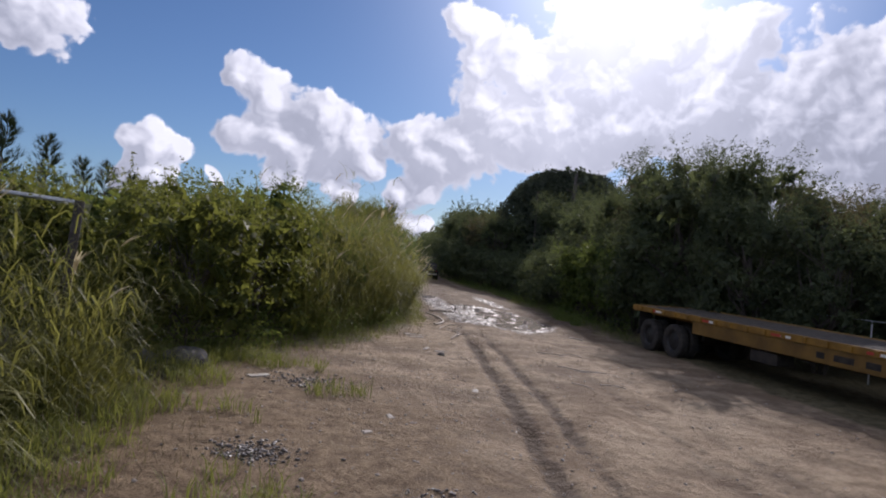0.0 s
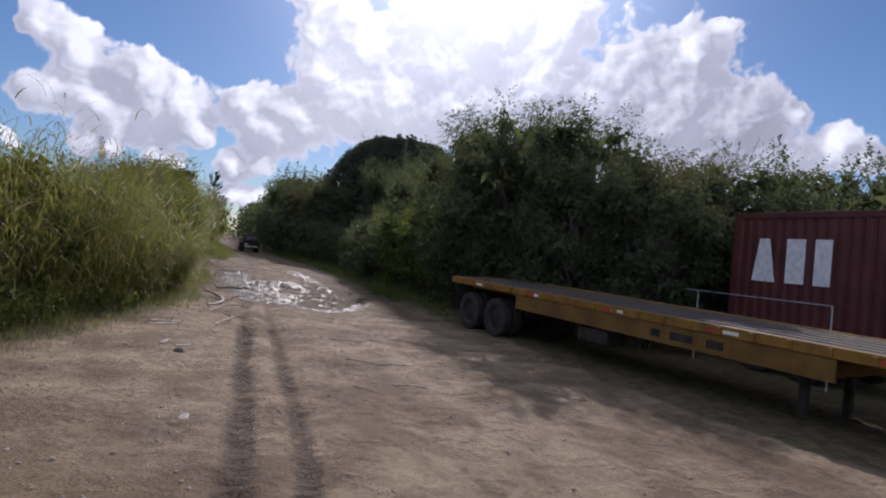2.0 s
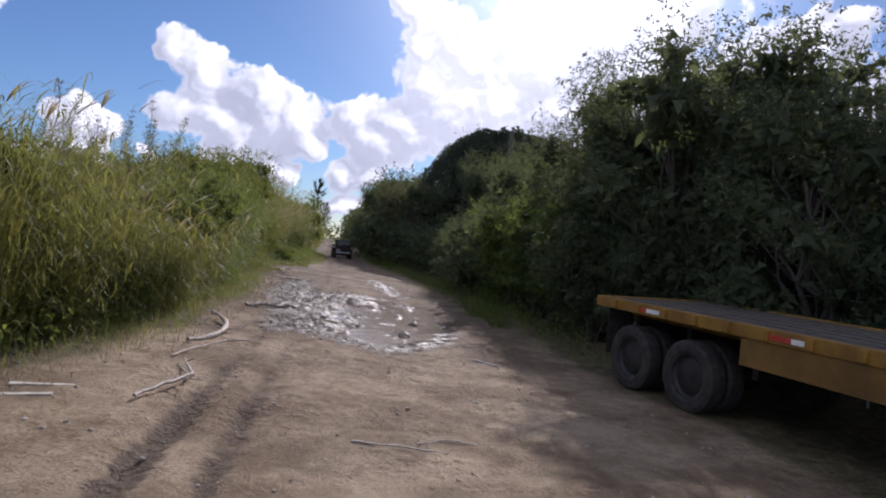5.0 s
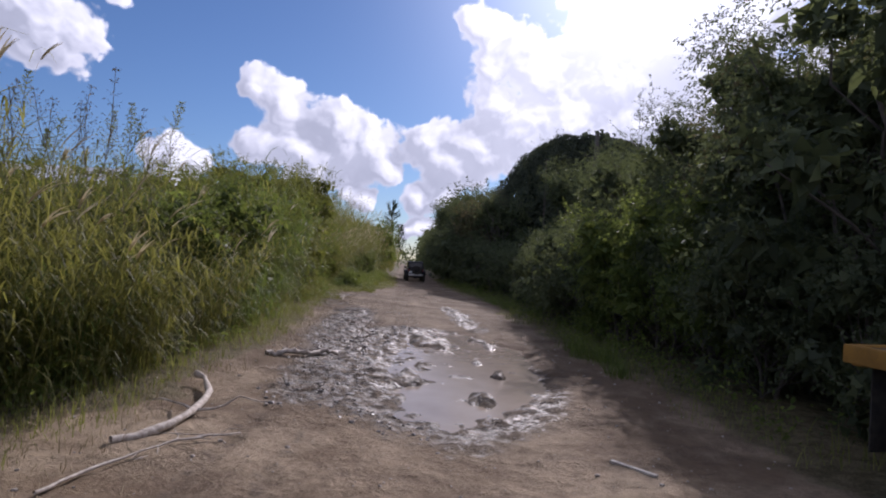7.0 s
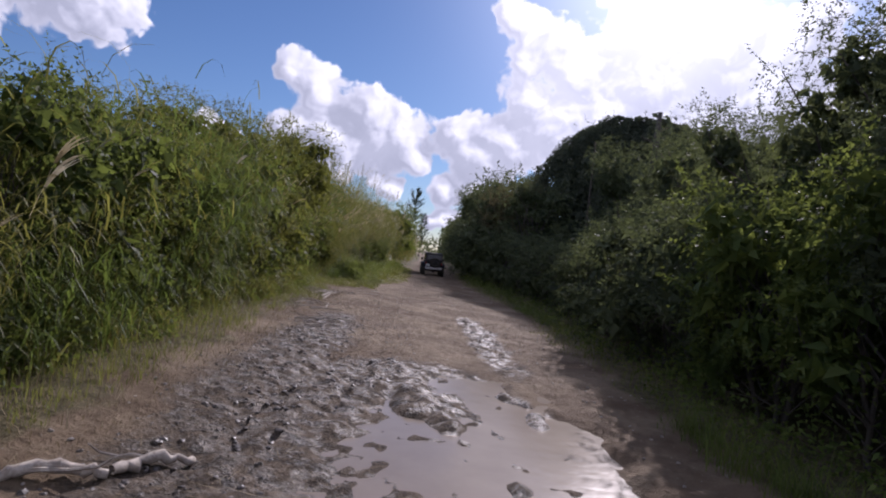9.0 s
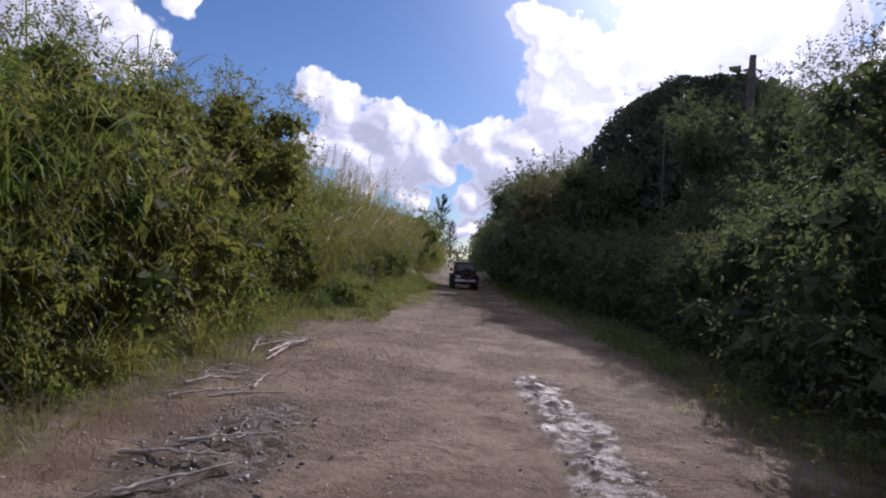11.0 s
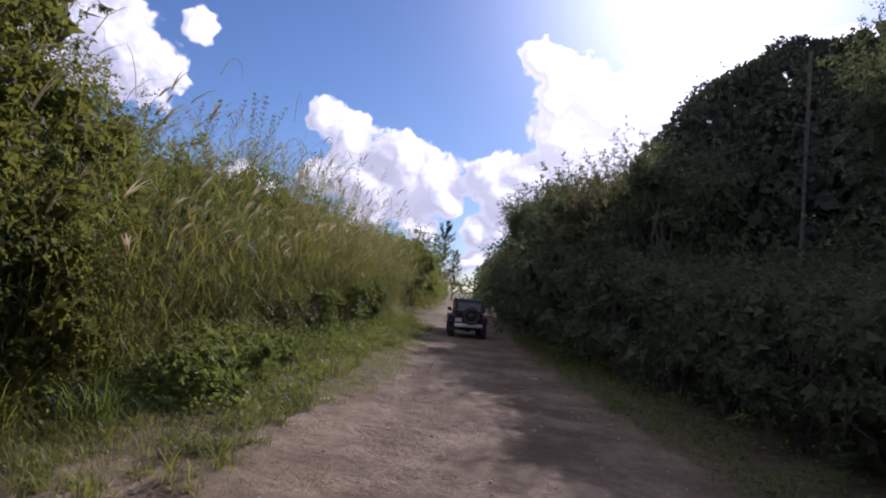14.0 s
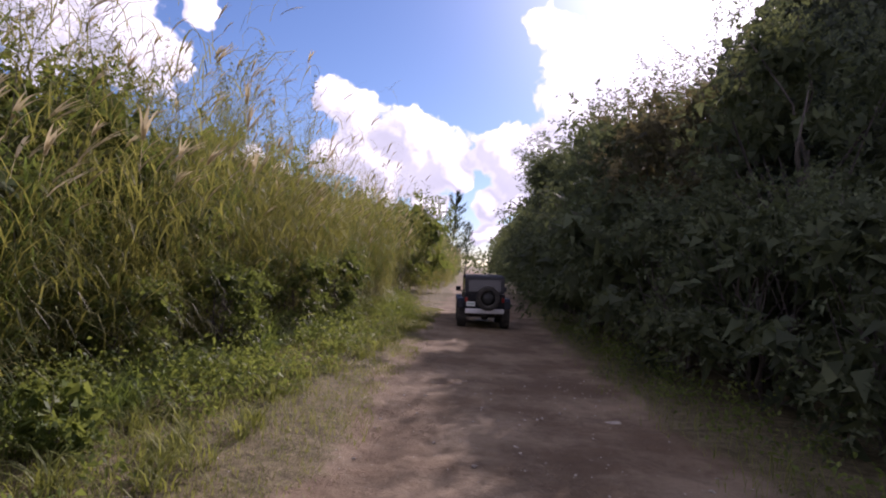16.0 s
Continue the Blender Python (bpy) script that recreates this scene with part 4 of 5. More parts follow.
def tall_weed(x, y, tall, lean_az, ladder=True):
    """A thin tall weed: a ladder of upturned side shoots with small leaves, or a bare dry spray."""
    thing = new("tall_weed")
    z = lay(x, y)
    slope = 0.04 + 0.24 * rng.random() ** 1.5
    top = np.array([x + slope * tall * math.cos(lean_az), y + slope * tall * math.sin(lean_az), z + tall])
    line = crook((x, y, z - 0.05), top, 6, 0.03)
    reach = 0.6 + 0.7 * rng.random()
    at = lambda t: np.array([np.interp(t, np.linspace(0, 1, 7), line[:, k]) for k in range(3)]).T
    part_np("stem", *tube(line, np.linspace(0.011, 0.004, 7), 5), STEM, thing)
    steps = 17 if ladder else 11
    t = np.repeat(np.linspace(0.66, 0.99, steps), 3)
    m = len(t)
    az = np.tile([0.0, 2.1, 4.2], steps) + 0.9 * np.repeat(np.arange(steps), 3) + 0.25 * rng.normal(size=m)
    long = reach * (0.44 if ladder else 0.55) * (1.08 - (t - 0.66) / 0.34) * (0.75 + 0.4 * rng.random(m))
    slant = (0.95 if ladder else 0.45) + 0.2 * rng.random(m)
    pieces = [ribbons(at(t), az, slant, long, np.full(m, 0.008), np.full(m, -0.5 if ladder else 0.5), 3)]
    per = 9 if ladder else 4
    u = np.tile((np.arange(per) + 0.7) / per, m)
    w_ = np.repeat(np.arange(m), per)
    out = np.stack([np.cos(az), np.sin(az), np.zeros(m)], 1)
    ang = (slant - (0.25 if ladder else -0.25))[w_][:, None]
    pos = at(t)[w_] + (long[w_] * u)[:, None] * (np.sin(ang) * out[w_] + np.cos(ang) * np.array([0, 0, 1.0]))
    pieces.append(leaves(pos, unit(0.5 * rng.normal(size=pos.shape) + 0.9 * out[w_] + np.array([0, 0, 0.2])), 0.03 + 0.03 * rng.random(len(pos)), 0.36))
    if ladder:
        k_ = 80
        low_at = at(0.35 + 0.4 * rng.random(k_)) + rng.normal(size=(k_, 3)) * np.array([0.12, 0.12, 0.05])
        pieces.append(leaves(low_at, unit(rng.normal(size=(k_, 3))), 0.06 + 0.05 * rng.random(k_), 0.42))
    tagged(part_np("spray", *merge(pieces), GRASS_LOW if ladder else STEM, thing), kind="stuff")
    return tagged(thing, "thin tall weed with a ladder of small leafy side shoots" if ladder else "dry leaning weed with a bare branching top", "weed", "tall weeds over the grass bank")


for k in range(26):
    y = 29.0 + 4.2 * rng.random()
    tall_weed(float(left_foot(y)) - 0.8 - 2.2 * rng.random(), y, 3.1 + 1.2 * rng.random(), 0.9 * rng.normal(), k % 3 == 0)
for k in range(54):
    y = 58 + 19 * rng.random()
    tall_weed(float(left_foot(y)) - 1.0 - 2.4 * rng.random(), y, float(bank(y)) * (0.78 + 0.32 * rng.random()), 1.6 * rng.normal())

# Trees and shrubs of the right bank.
tree_a = woody("tree", "dark broadleaf tree with small glossy leaves", "tree", 8.6, 2.9, LEAF_TREE, 15000, 0.098, 40, stems=2, trunk=0.13, sprigs=60, low=0.14)
tree_b = woody("tree", "spreading dark green roadside tree", "tree", 7.2, 2.7, LEAF_TREE, 14000, 0.108, 38, stems=3, trunk=0.10, sprigs=50, low=0.10)
tree_c = woody("tree", "tree with thin reddish-brown foliage", "tree", 7.0, 2.5, LEAF_RUST, 11000, 0.094, 34, stems=3, trunk=0.09, sprigs=60, low=0.2)
tree_d = woody("tree", "tree smothered in dark vines forming a smooth dome", "tree", 13.9, 9.4, LEAF_DOME, 6000, 0.17, 46, stems=2, trunk=0.16, sprigs=0, low=0.06, shell=0.45, shape="dome")
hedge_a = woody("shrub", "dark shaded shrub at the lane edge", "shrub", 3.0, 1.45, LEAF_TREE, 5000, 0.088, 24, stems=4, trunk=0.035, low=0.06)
hedge_b = woody("shrub", "green shrub at the lane edge, leaf colour brightened as if sunlit", "shrub", 3.6, 1.6, LEAF_EDGE_LIT, 6000, 0.086, 26, stems=4, trunk=0.035, low=0.06, sprigs=30)
under = woody("shrub", "dark undergrowth bush beneath the trees", "shrub", 3.4, 1.9, LEAF_TREE, 2300, 0.155, 26, stems=2, trunk=0.04, low=0.05)
tree_e = woody("tree", "tall dark tree far along the lane", "tree", 8.0, 2.8, LEAF_TREE, 3000, 0.21, 36, stems=2, trunk=0.12, sprigs=50, low=0.10)
RIGHT_TREES = ((tree_b, 7.5, 31.6, 0.92), (tree_a, 7.0, 34.6, 0.62), (tree_b, 7.8, 25.6, 0.84), (tree_b, 8.6, 23.4, 0.72), (tree_a, 6.9, 80.2, 0.92), (tree_a, 7.0, 88.0, 1.08), (tree_a, 7.3, 93.6, 1.12), (tree_b, 7.3, 29.2, 1.12), (tree_c, 8.3, 33.2, 1.02), (tree_a, 9.8, 35.6, 1.08), (tree_b, 9.8, 28.6, 1.12), (tree_c, 11.0, 26.4, 0.90), (tree_b, 12.4, 23.5, 0.86), (tree_c, 13.6, 27.5, 1.0),
               (tree_b, 12.6, 32.0, 1.08), (tree_a, 8.6, 38.6, 0.86), (tree_b, 8.3, 41.5, 0.9), (tree_a, 12.2, 38.0, 1.0), (tree_b, 10.4, 45.5, 0.95),
               (tree_a, 11.0, 50.0, 0.98), (tree_b, 11.8, 55.0, 1.15), (tree_a, 12.9, 62.4, 1.18), (tree_d, 16.7, 75.3, 1.0), (tree_a, 8.3, 70.0, 0.95), (tree_c, 8.0, 74.2, 1.22),
               (tree_a, 8.6, 79.0, 1.1), (tree_e, 8.8, 84.5, 1.3), (tree_e, 9.2, 91.0, 1.2), (tree_e, 9.6, 98.0, 1.45), (tree_e, 10.0, 106.0, 1.3),
               (tree_e, 10.3, 115.0, 1.5), (tree_e, 15.5, 45.0, 1.2), (tree_e, 15.0, 55.0, 1.2), (tree_e, 16.0, 21.0, 0.8),
               (tree_e, 18.5, 26.5, 0.9))
for ob, x, y, size in RIGHT_TREES:
    plant_at(ob, x, y, size)
# Kind 1 takes the leaves coloured as sunlit, kind 0 the darker tree leaves.
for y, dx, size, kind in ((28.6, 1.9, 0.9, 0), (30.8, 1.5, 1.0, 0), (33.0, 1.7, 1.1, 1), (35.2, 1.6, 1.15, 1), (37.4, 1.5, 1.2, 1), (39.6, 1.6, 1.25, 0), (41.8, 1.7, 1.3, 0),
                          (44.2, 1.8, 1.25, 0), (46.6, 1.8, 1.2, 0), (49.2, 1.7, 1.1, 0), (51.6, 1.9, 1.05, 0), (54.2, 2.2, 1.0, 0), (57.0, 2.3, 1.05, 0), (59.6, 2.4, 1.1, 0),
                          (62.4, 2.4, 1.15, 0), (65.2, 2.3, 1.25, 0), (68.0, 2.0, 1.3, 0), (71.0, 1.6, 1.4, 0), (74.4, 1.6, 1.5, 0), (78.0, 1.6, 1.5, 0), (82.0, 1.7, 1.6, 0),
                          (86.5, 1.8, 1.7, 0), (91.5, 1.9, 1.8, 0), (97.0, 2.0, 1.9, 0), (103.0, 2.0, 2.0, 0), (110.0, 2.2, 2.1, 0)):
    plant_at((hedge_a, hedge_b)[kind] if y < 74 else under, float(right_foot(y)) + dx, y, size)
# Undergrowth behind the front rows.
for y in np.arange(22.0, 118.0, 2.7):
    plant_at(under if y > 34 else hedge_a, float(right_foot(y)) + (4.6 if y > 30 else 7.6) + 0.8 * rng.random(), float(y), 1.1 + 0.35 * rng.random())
for y in np.arange(18.0, 34.0, 3.2):
    plant_at(tree_e, float(right_foot(y)) + 9.8 + rng.random(), float(y), 0.58 + 0.14 * rng.random())
for y in np.arange(36.0, 118.0, 6.5):
    plant_at(under, float(right_foot(y)) + 9.5 + rng.random(), float(y), 1.6 + 0.5 * rng.random())
for ob in (tree_a, tree_b, tree_c, tree_d, tree_e, hedge_a, hedge_b, under):
    remove(ob)

# Feathery pines beyond the banks.
def feathery_pine(tall, spread):
    thing = new("pine")
    line = crook((0, 0, -0.2), (0.05 * tall, 0, tall), 8, 0.012)
    part_np("trunk", *tube(line, np.linspace(0.13, 0.02, 9), 6), BARK, thing, smooth=True)
    pieces = []
    for k in range(64):
        t = 0.18 + 0.8 * (k / 64) ** 0.9
        foot = np.array([np.interp(t, np.linspace(0, 1, 9), line[:, i]) for i in range(3)])
        a = 2.4 * k + 0.4 * rng.normal()
        reach = spread * (1.15 - t) * (0.55 + 0.6 * rng.random())
        tip = foot + np.array([math.cos(a) * reach, math.sin(a) * reach, reach * (0.35 + 0.5 * rng.random())])
        pieces.append(ribbons(foot[None], np.array([a]), np.array([0.9]), np.array([reach]), np.array([0.05]), np.array([-0.3]), 3))
        m = 34
        u = 0.2 + 0.75 * rng.random(m)[:, None]
        pieces.append(ribbons(foot * (1 - u) + tip * u, a + 0.7 * rng.normal(size=m), 0.3 + 0.7 * rng.random(m), 0.40 + 0.5 * rng.random(m), np.full(m, 0.06), 0.5 * rng.normal(size=m), 2))
    part_np("needles", *merge(pieces), LEAF_PINE, thing)
    return tagged(thing, "dark feathery pine rising behind the scrub", "tree")


pine = feathery_pine(10.0, 2.9)
for x, y, size in ((-0.6, 178.0, 1.6), (2.2, 188, 1.1), (-31.5, 60, 0.95), (-34.0, 59, 1.05), (-37.0, 61, 1.1), (-28.6, 61, 0.8), (-26.5, 60, 0.76),
                   (-40.5, 62, 1.1), (27.0, 30, 0.7), (29.5, 33, 0.72), (-19.5, 45, 0.55), (-17.2, 44, 0.5), (-13.4, 40.0, 0.5)):
    plant_at(pine, x, y, size)
remove(pine)

# Far woods, too far to tell tree from tree.
m = 26000
y = 112 + 110 * rng.random(m) ** 1.2
s = np.where(rng.random(m) < 0.5, -1, 1)
x = np.where(s < 0, left_foot(y) - 1.2 - 9 * rng.random(m), right_foot(y) + 1.2 + 9 * rng.random(m))
tall = np.where(s < 0, 6.2, 10.5) * (0.8 + 0.25 * value_noise(x, y, 6.0, 2, 2))
z = tall * rng.random(m) ** 0.7
v = leaves(np.column_stack([x, y, z]), unit(rng.normal(size=(m, 3))), 0.5 + 0.5 * rng.random(m), 0.6)
tagged(new("far_woods", mesh_np("far_woods", *v, LEAF_TREE)), "distant scrub woods closing the far end of the lane", "woods", kind="stuff")
m = 22000
a = rng.random(m) * 6.283
r = 75 + 45 * rng.random(m)
x, y = r * np.cos(a), 40 + r * np.sin(a) * 1.9
keep = (np.abs(x - 3) > 14) | (y > 205)
x, y = x[keep], y[keep]
z = (5 + 2.5 * value_noise(x, y, 9.0, 3, 1)) * rng.random(len(x)) ** 0.7
v = leaves(np.column_stack([x, y, z]), unit(rng.normal(size=(len(x), 3))), 0.8 + 0.8 * rng.random(len(x)), 0.6)
tagged(new("far_scrub", mesh_np("far_scrub", *v, LEAF_TREE)), "distant belt of scrub round the open land", "woods", kind="stuff")


# ---- built things ----
def box(x0, x1, y0, y1, z0, z1, bevel=0.01, bm=None, turn=None):
    bm = bm or bmesh.new()
    made = bmesh.ops.create_cube(bm, size=1, matrix=(turn or Matrix()) @ Matrix.LocRotScale(((x0 + x1) / 2, (y0 + y1) / 2, (z0 + z1) / 2), None, (x1 - x0, y1 - y0, z1 - z0)))
    if bevel:
        edges = {e for v in made["verts"] for e in v.link_edges}
        bmesh.ops.bevel(bm, geom=list(edges), offset=bevel, segments=2, affect="EDGES", profile=0.6)
    return bm


def rod(a, b, r, sides=10, bm=None):
    bm = bm or bmesh.new()
    a, b = Vector(a), Vector(b)
    m = Matrix.Translation((a + b) / 2) @ (b - a).to_track_quat("Z", "Y").to_matrix().to_4x4()
    bmesh.ops.create_cone(bm, cap_ends=True, segments=sides, radius1=r, radius2=r, depth=(b - a).length, matrix=m)
    return bm


def prism(outline, x0, x1, bevel=0.0):
    """An outline in y and z, drawn out along x."""
    bm = bmesh.new()
    a = [bm.verts.new((x0, y, z)) for y, z in outline]
    b = [bm.verts.new((x1, y, z)) for y, z in outline]
    bm.faces.new(a[::-1])
    bm.faces.new(b)
    for i in range(len(a)):
        j = (i + 1) % len(a)
        bm.faces.new((a[i], a[j], b[j], b[i]))
    bmesh.ops.recalc_face_normals(bm, faces=bm.faces)
    if bevel:
        bmesh.ops.bevel(bm, geom=list(bm.edges), offset=bevel, segments=2, affect="EDGES")
    return bm


def lathe(profile, seg=28, axis="X", centre=(0, 0, 0)):
    """Turns a profile of (along, radius) round an axis along x."""
    v, f = [], []
    for a, r in profile:
        for k in range(seg):
            t = 2 * math.pi * k / seg
            v.append((centre[0] + a, centre[1] + r * math.cos(t), centre[2] + r * math.sin(t)))
    for i in range(len(profile) - 1):
        for k in range(seg):
            f.append((i * seg + k, i * seg + (k + 1) % seg, (i + 1) * seg + (k + 1) % seg, (i + 1) * seg + k))
    bm = bmesh.new()
    vs = [bm.verts.new(p) for p in v]
    for q in f:
        bm.faces.new([vs[i] for i in q])
    bmesh.ops.recalc_face_normals(bm, faces=bm.faces)
    return bm


def wheel(parent, x, y, z, r, wide, knobs=True, out=1):
    """A wheel with its axle along x: tyre with tread blocks, rim, hub."""
    h = wide / 2
    bm = lathe([(-h * 0.75, r * 0.58), (-h, r * 0.68), (-h, r * 0.88), (-h * 0.8, r * 0.97), (0, r * 0.985), (h * 0.8, r * 0.97), (h, r * 0.88), (h, r * 0.68), (h * 0.75, r * 0.58)], 32, centre=(x, y, z))
    if knobs:
        for k in range(26):
            t = 2 * math.pi * k / 26
            for s in (-1, 1):
                c = Matrix.Translation((x + s * h * 0.52, y, z)) @ Matrix.Rotation(t + 0.1 * s, 4, "X")
                box(-h * 0.40, h * 0.40, -0.030, 0.030, r * 0.96, r * 1.0, 0, bm, c)
    tyre = part("tyre", bm, RUBBER, parent, smooth=False)
    part("rim", lathe([(-h * 0.7, r * 0.58), (-h * 0.2, r * 0.55), (h * 0.3 * out, r * 0.50), (h * 0.42 * out, r * 0.30), (h * 0.55 * out, r * 0.16), (h * 0.6 * out, 0.001)], 20, centre=(x, y, z)), RIM, tyre, smooth=True)
    return tyre


# Off-road car standing in the lane, its back to the walker.
def offroad_car():
    car = new("off_road_car")
    r = 0.42
    for x in (-0.76, 0.76):
        for y in (0.72, 3.15):
            wheel(car, x, y, r, r, 0.30, True, 1 if x > 0 else -1)
    part("underframe", box(-0.42, 0.42, 0.15, 3.75, 0.46, 0.62, 0.02), FRAME_STEEL, car)
    for y in (0.72, 3.15):
        part("axle", rod((-0.66, y, r), (0.66, y, r), 0.055), FRAME_STEEL, car)
    part("differential", lathe([(-0.14, 0.03), (-0.1, 0.12), (0.0, 0.15), (0.1, 0.12), (0.14, 0.03)], 14, centre=(0.05, 0.72, r)), FRAME_STEEL, car, smooth=True)
    tub = prism([(0.02, 0.70), (0.02, 1.22), (2.35, 1.22), (2.42, 1.16), (2.42, 0.62), (1.30, 0.60), (1.16, 0.92), (0.98, 1.00), (0.46, 1.00), (0.28, 0.92), (0.2, 0.70)], -0.70, 0.70, 0.018)
    part("tub", tub, BLACK_PAINT, car)
    part("bonnet", prism([(2.40, 0.78), (2.40, 1.17), (2.60, 1.18), (3.55, 1.10), (3.66, 1.04), (3.66, 0.70)], -0.58, 0.58, 0.03), BLACK_PAINT, car)
    part("grille", box(-0.58, 0.58, 3.66, 3.72, 0.68, 1.05, 0.02), BLACK_PAINT, car)
    for x in (-0.42, 0.42):
        part("headlight", lathe([(0, 0.001), (0.0, 0.09), (0.03, 0.09)], 18, centre=(x, 3.74, 0.92)), SILVER, car)
    for s in (-1, 1):
        part("front_fender", prism([(2.62, 0.78), (2.72, 0.98), (2.95, 1.06), (3.40, 1.04), (3.62, 0.90), (3.62, 0.85), (3.38, 0.98), (2.96, 1.0), (2.78, 0.93), (2.68, 0.78)], s * 0.56, s * 0.92, 0.008), BLACK_PAINT, car)
        part("rear_fender", prism([(0.20, 0.72), (0.30, 0.95), (0.48, 1.05), (0.97, 1.05), (1.18, 0.95), (1.30, 0.70), (1.25, 0.70), (1.13, 0.90), (0.95, 0.99), (0.50, 0.99), (0.34, 0.90), (0.25, 0.72)], s * 0.69, s * 0.92, 0.008), BLACK_PAINT, car)
        part("side_step", box(s * 0.70 - 0.07, s * 0.70 + 0.07, 1.35, 2.60, 0.52, 0.57, 0.015), FRAME_STEEL, car)
        # doors, their glass, mirrors, tail lamps
        door = part("door", box(s * 0.70 - 0.02, s * 0.70 + 0.02, 1.42, 2.32, 0.70, 1.20, 0.02), BLACK_PAINT, car)
        part("door_handle", box(s * 0.725 - 0.015, s * 0.725 + 0.015, 1.52, 1.66, 1.05, 1.08, 0.006), FRAME_STEEL, door)
        part("window", prism([(1.45, 1.23), (1.45, 1.72), (2.02, 1.72), (2.30, 1.23)], s * 0.675, s * 0.69), DARK_GLASS, car)
        part("side_curtain", prism([(0.14, 1.24), (0.20, 1.74), (1.38, 1.75), (1.38, 1.24)], s * 0.665, s * 0.685), DARK_GLASS, car, "dark plastic side curtain")
        mirror = part("mirror", box(s * 0.86 - 0.09, s * 0.86 + 0.09, 2.18, 2.28, 1.22, 1.40, 0.02), BLACK_PAINT, car)
        part("mirror_arm", rod((s * 0.70, 2.25, 1.20), (s * 0.82, 2.23, 1.27), 0.015), BLACK_PAINT, mirror)
        lamp = part("tail_lamp", box(s * 0.63 - 0.055, s * 0.63 + 0.055, -0.045, 0.02, 0.93, 1.11, 0.012), FRAME_STEEL, car)
        part("lens", box(s * 0.63 - 0.045, s * 0.63 + 0.045, -0.055, -0.043, 0.945, 1.095, 0.003), RED_LENS, lamp, "red tail lamp lens")
    part("soft_top", prism([(0.04, 1.225), (0.10, 1.76), (0.22, 1.84), (1.30, 1.875), (2.06, 1.84), (2.08, 1.79), (1.38, 1.77), (0.22, 1.76), (0.12, 1.225)], -0.665, 0.665, 0.02), SOFT_TOP, car, "black canvas soft top")
    part("rear_window", prism([(0.015, 1.30), (0.06, 1.70), (0.075, 1.70), (0.03, 1.30)], -0.55, 0.55), DARK_GLASS, car)
    part("windscreen", prism([(2.34, 1.20), (2.04, 1.80), (2.07, 1.81), (2.37, 1.20)], -0.66, 0.66), DARK_GLASS, car)
    for s in (-1, 1):
        part("windscreen_pillar", prism([(2.33, 1.18), (2.03, 1.82), (2.08, 1.82), (2.38, 1.18)], s * 0.655, s * 0.70, 0.005), BLACK_PAINT, car)
    part("tailgate", box(-0.60, 0.60, -0.015, 0.03, 0.72, 1.21, 0.015), BLACK_PAINT, car)
    bumper = part("rear_bumper", box(-0.66, 0.66, -0.20, -0.02, 0.56, 0.72, 0.025), SILVER, car, "worn silver rear bumper")
    part("tow_hitch", box(-0.05, 0.05, -0.28, -0.1, 0.46, 0.56, 0.01), FRAME_STEEL, bumper)
    spare = new("spare_wheel")
    spare.parent = car
    spare.matrix_basis = Matrix.Translation((0.10, -0.20, 1.08)) @ Matrix.Rotation(radians(-90), 4, "Z")
    t = wheel(spare, 0, 0, 0, 0.41, 0.28, True, 1)
    plate = part("number_plate", box(-0.62, -0.32, -0.05, -0.035, 0.80, 0.95, 0.004), PLATE_WHITE, car, "white plate with green bars")
    for x0, x1 in ((-0.59, -0.50), (-0.485, -0.44), (-0.425, -0.35)):
        part("plate_bar", box(x0, x1, -0.056, -0.049, 0.85, 0.905, 0), PLATE_MARK, plate)
    part("exhaust", rod((0.42, -0.08, 0.50), (0.42, 0.6, 0.50), 0.03), FRAME_STEEL, car)
    return tagged(car, "black soft-top off-road car with knobbly tyres standing in the lane", "car")


car = offroad_car()
car.matrix_basis = pose(2.2, 78.6, lay(2.2, 80.5), 0, 0, 1.5)


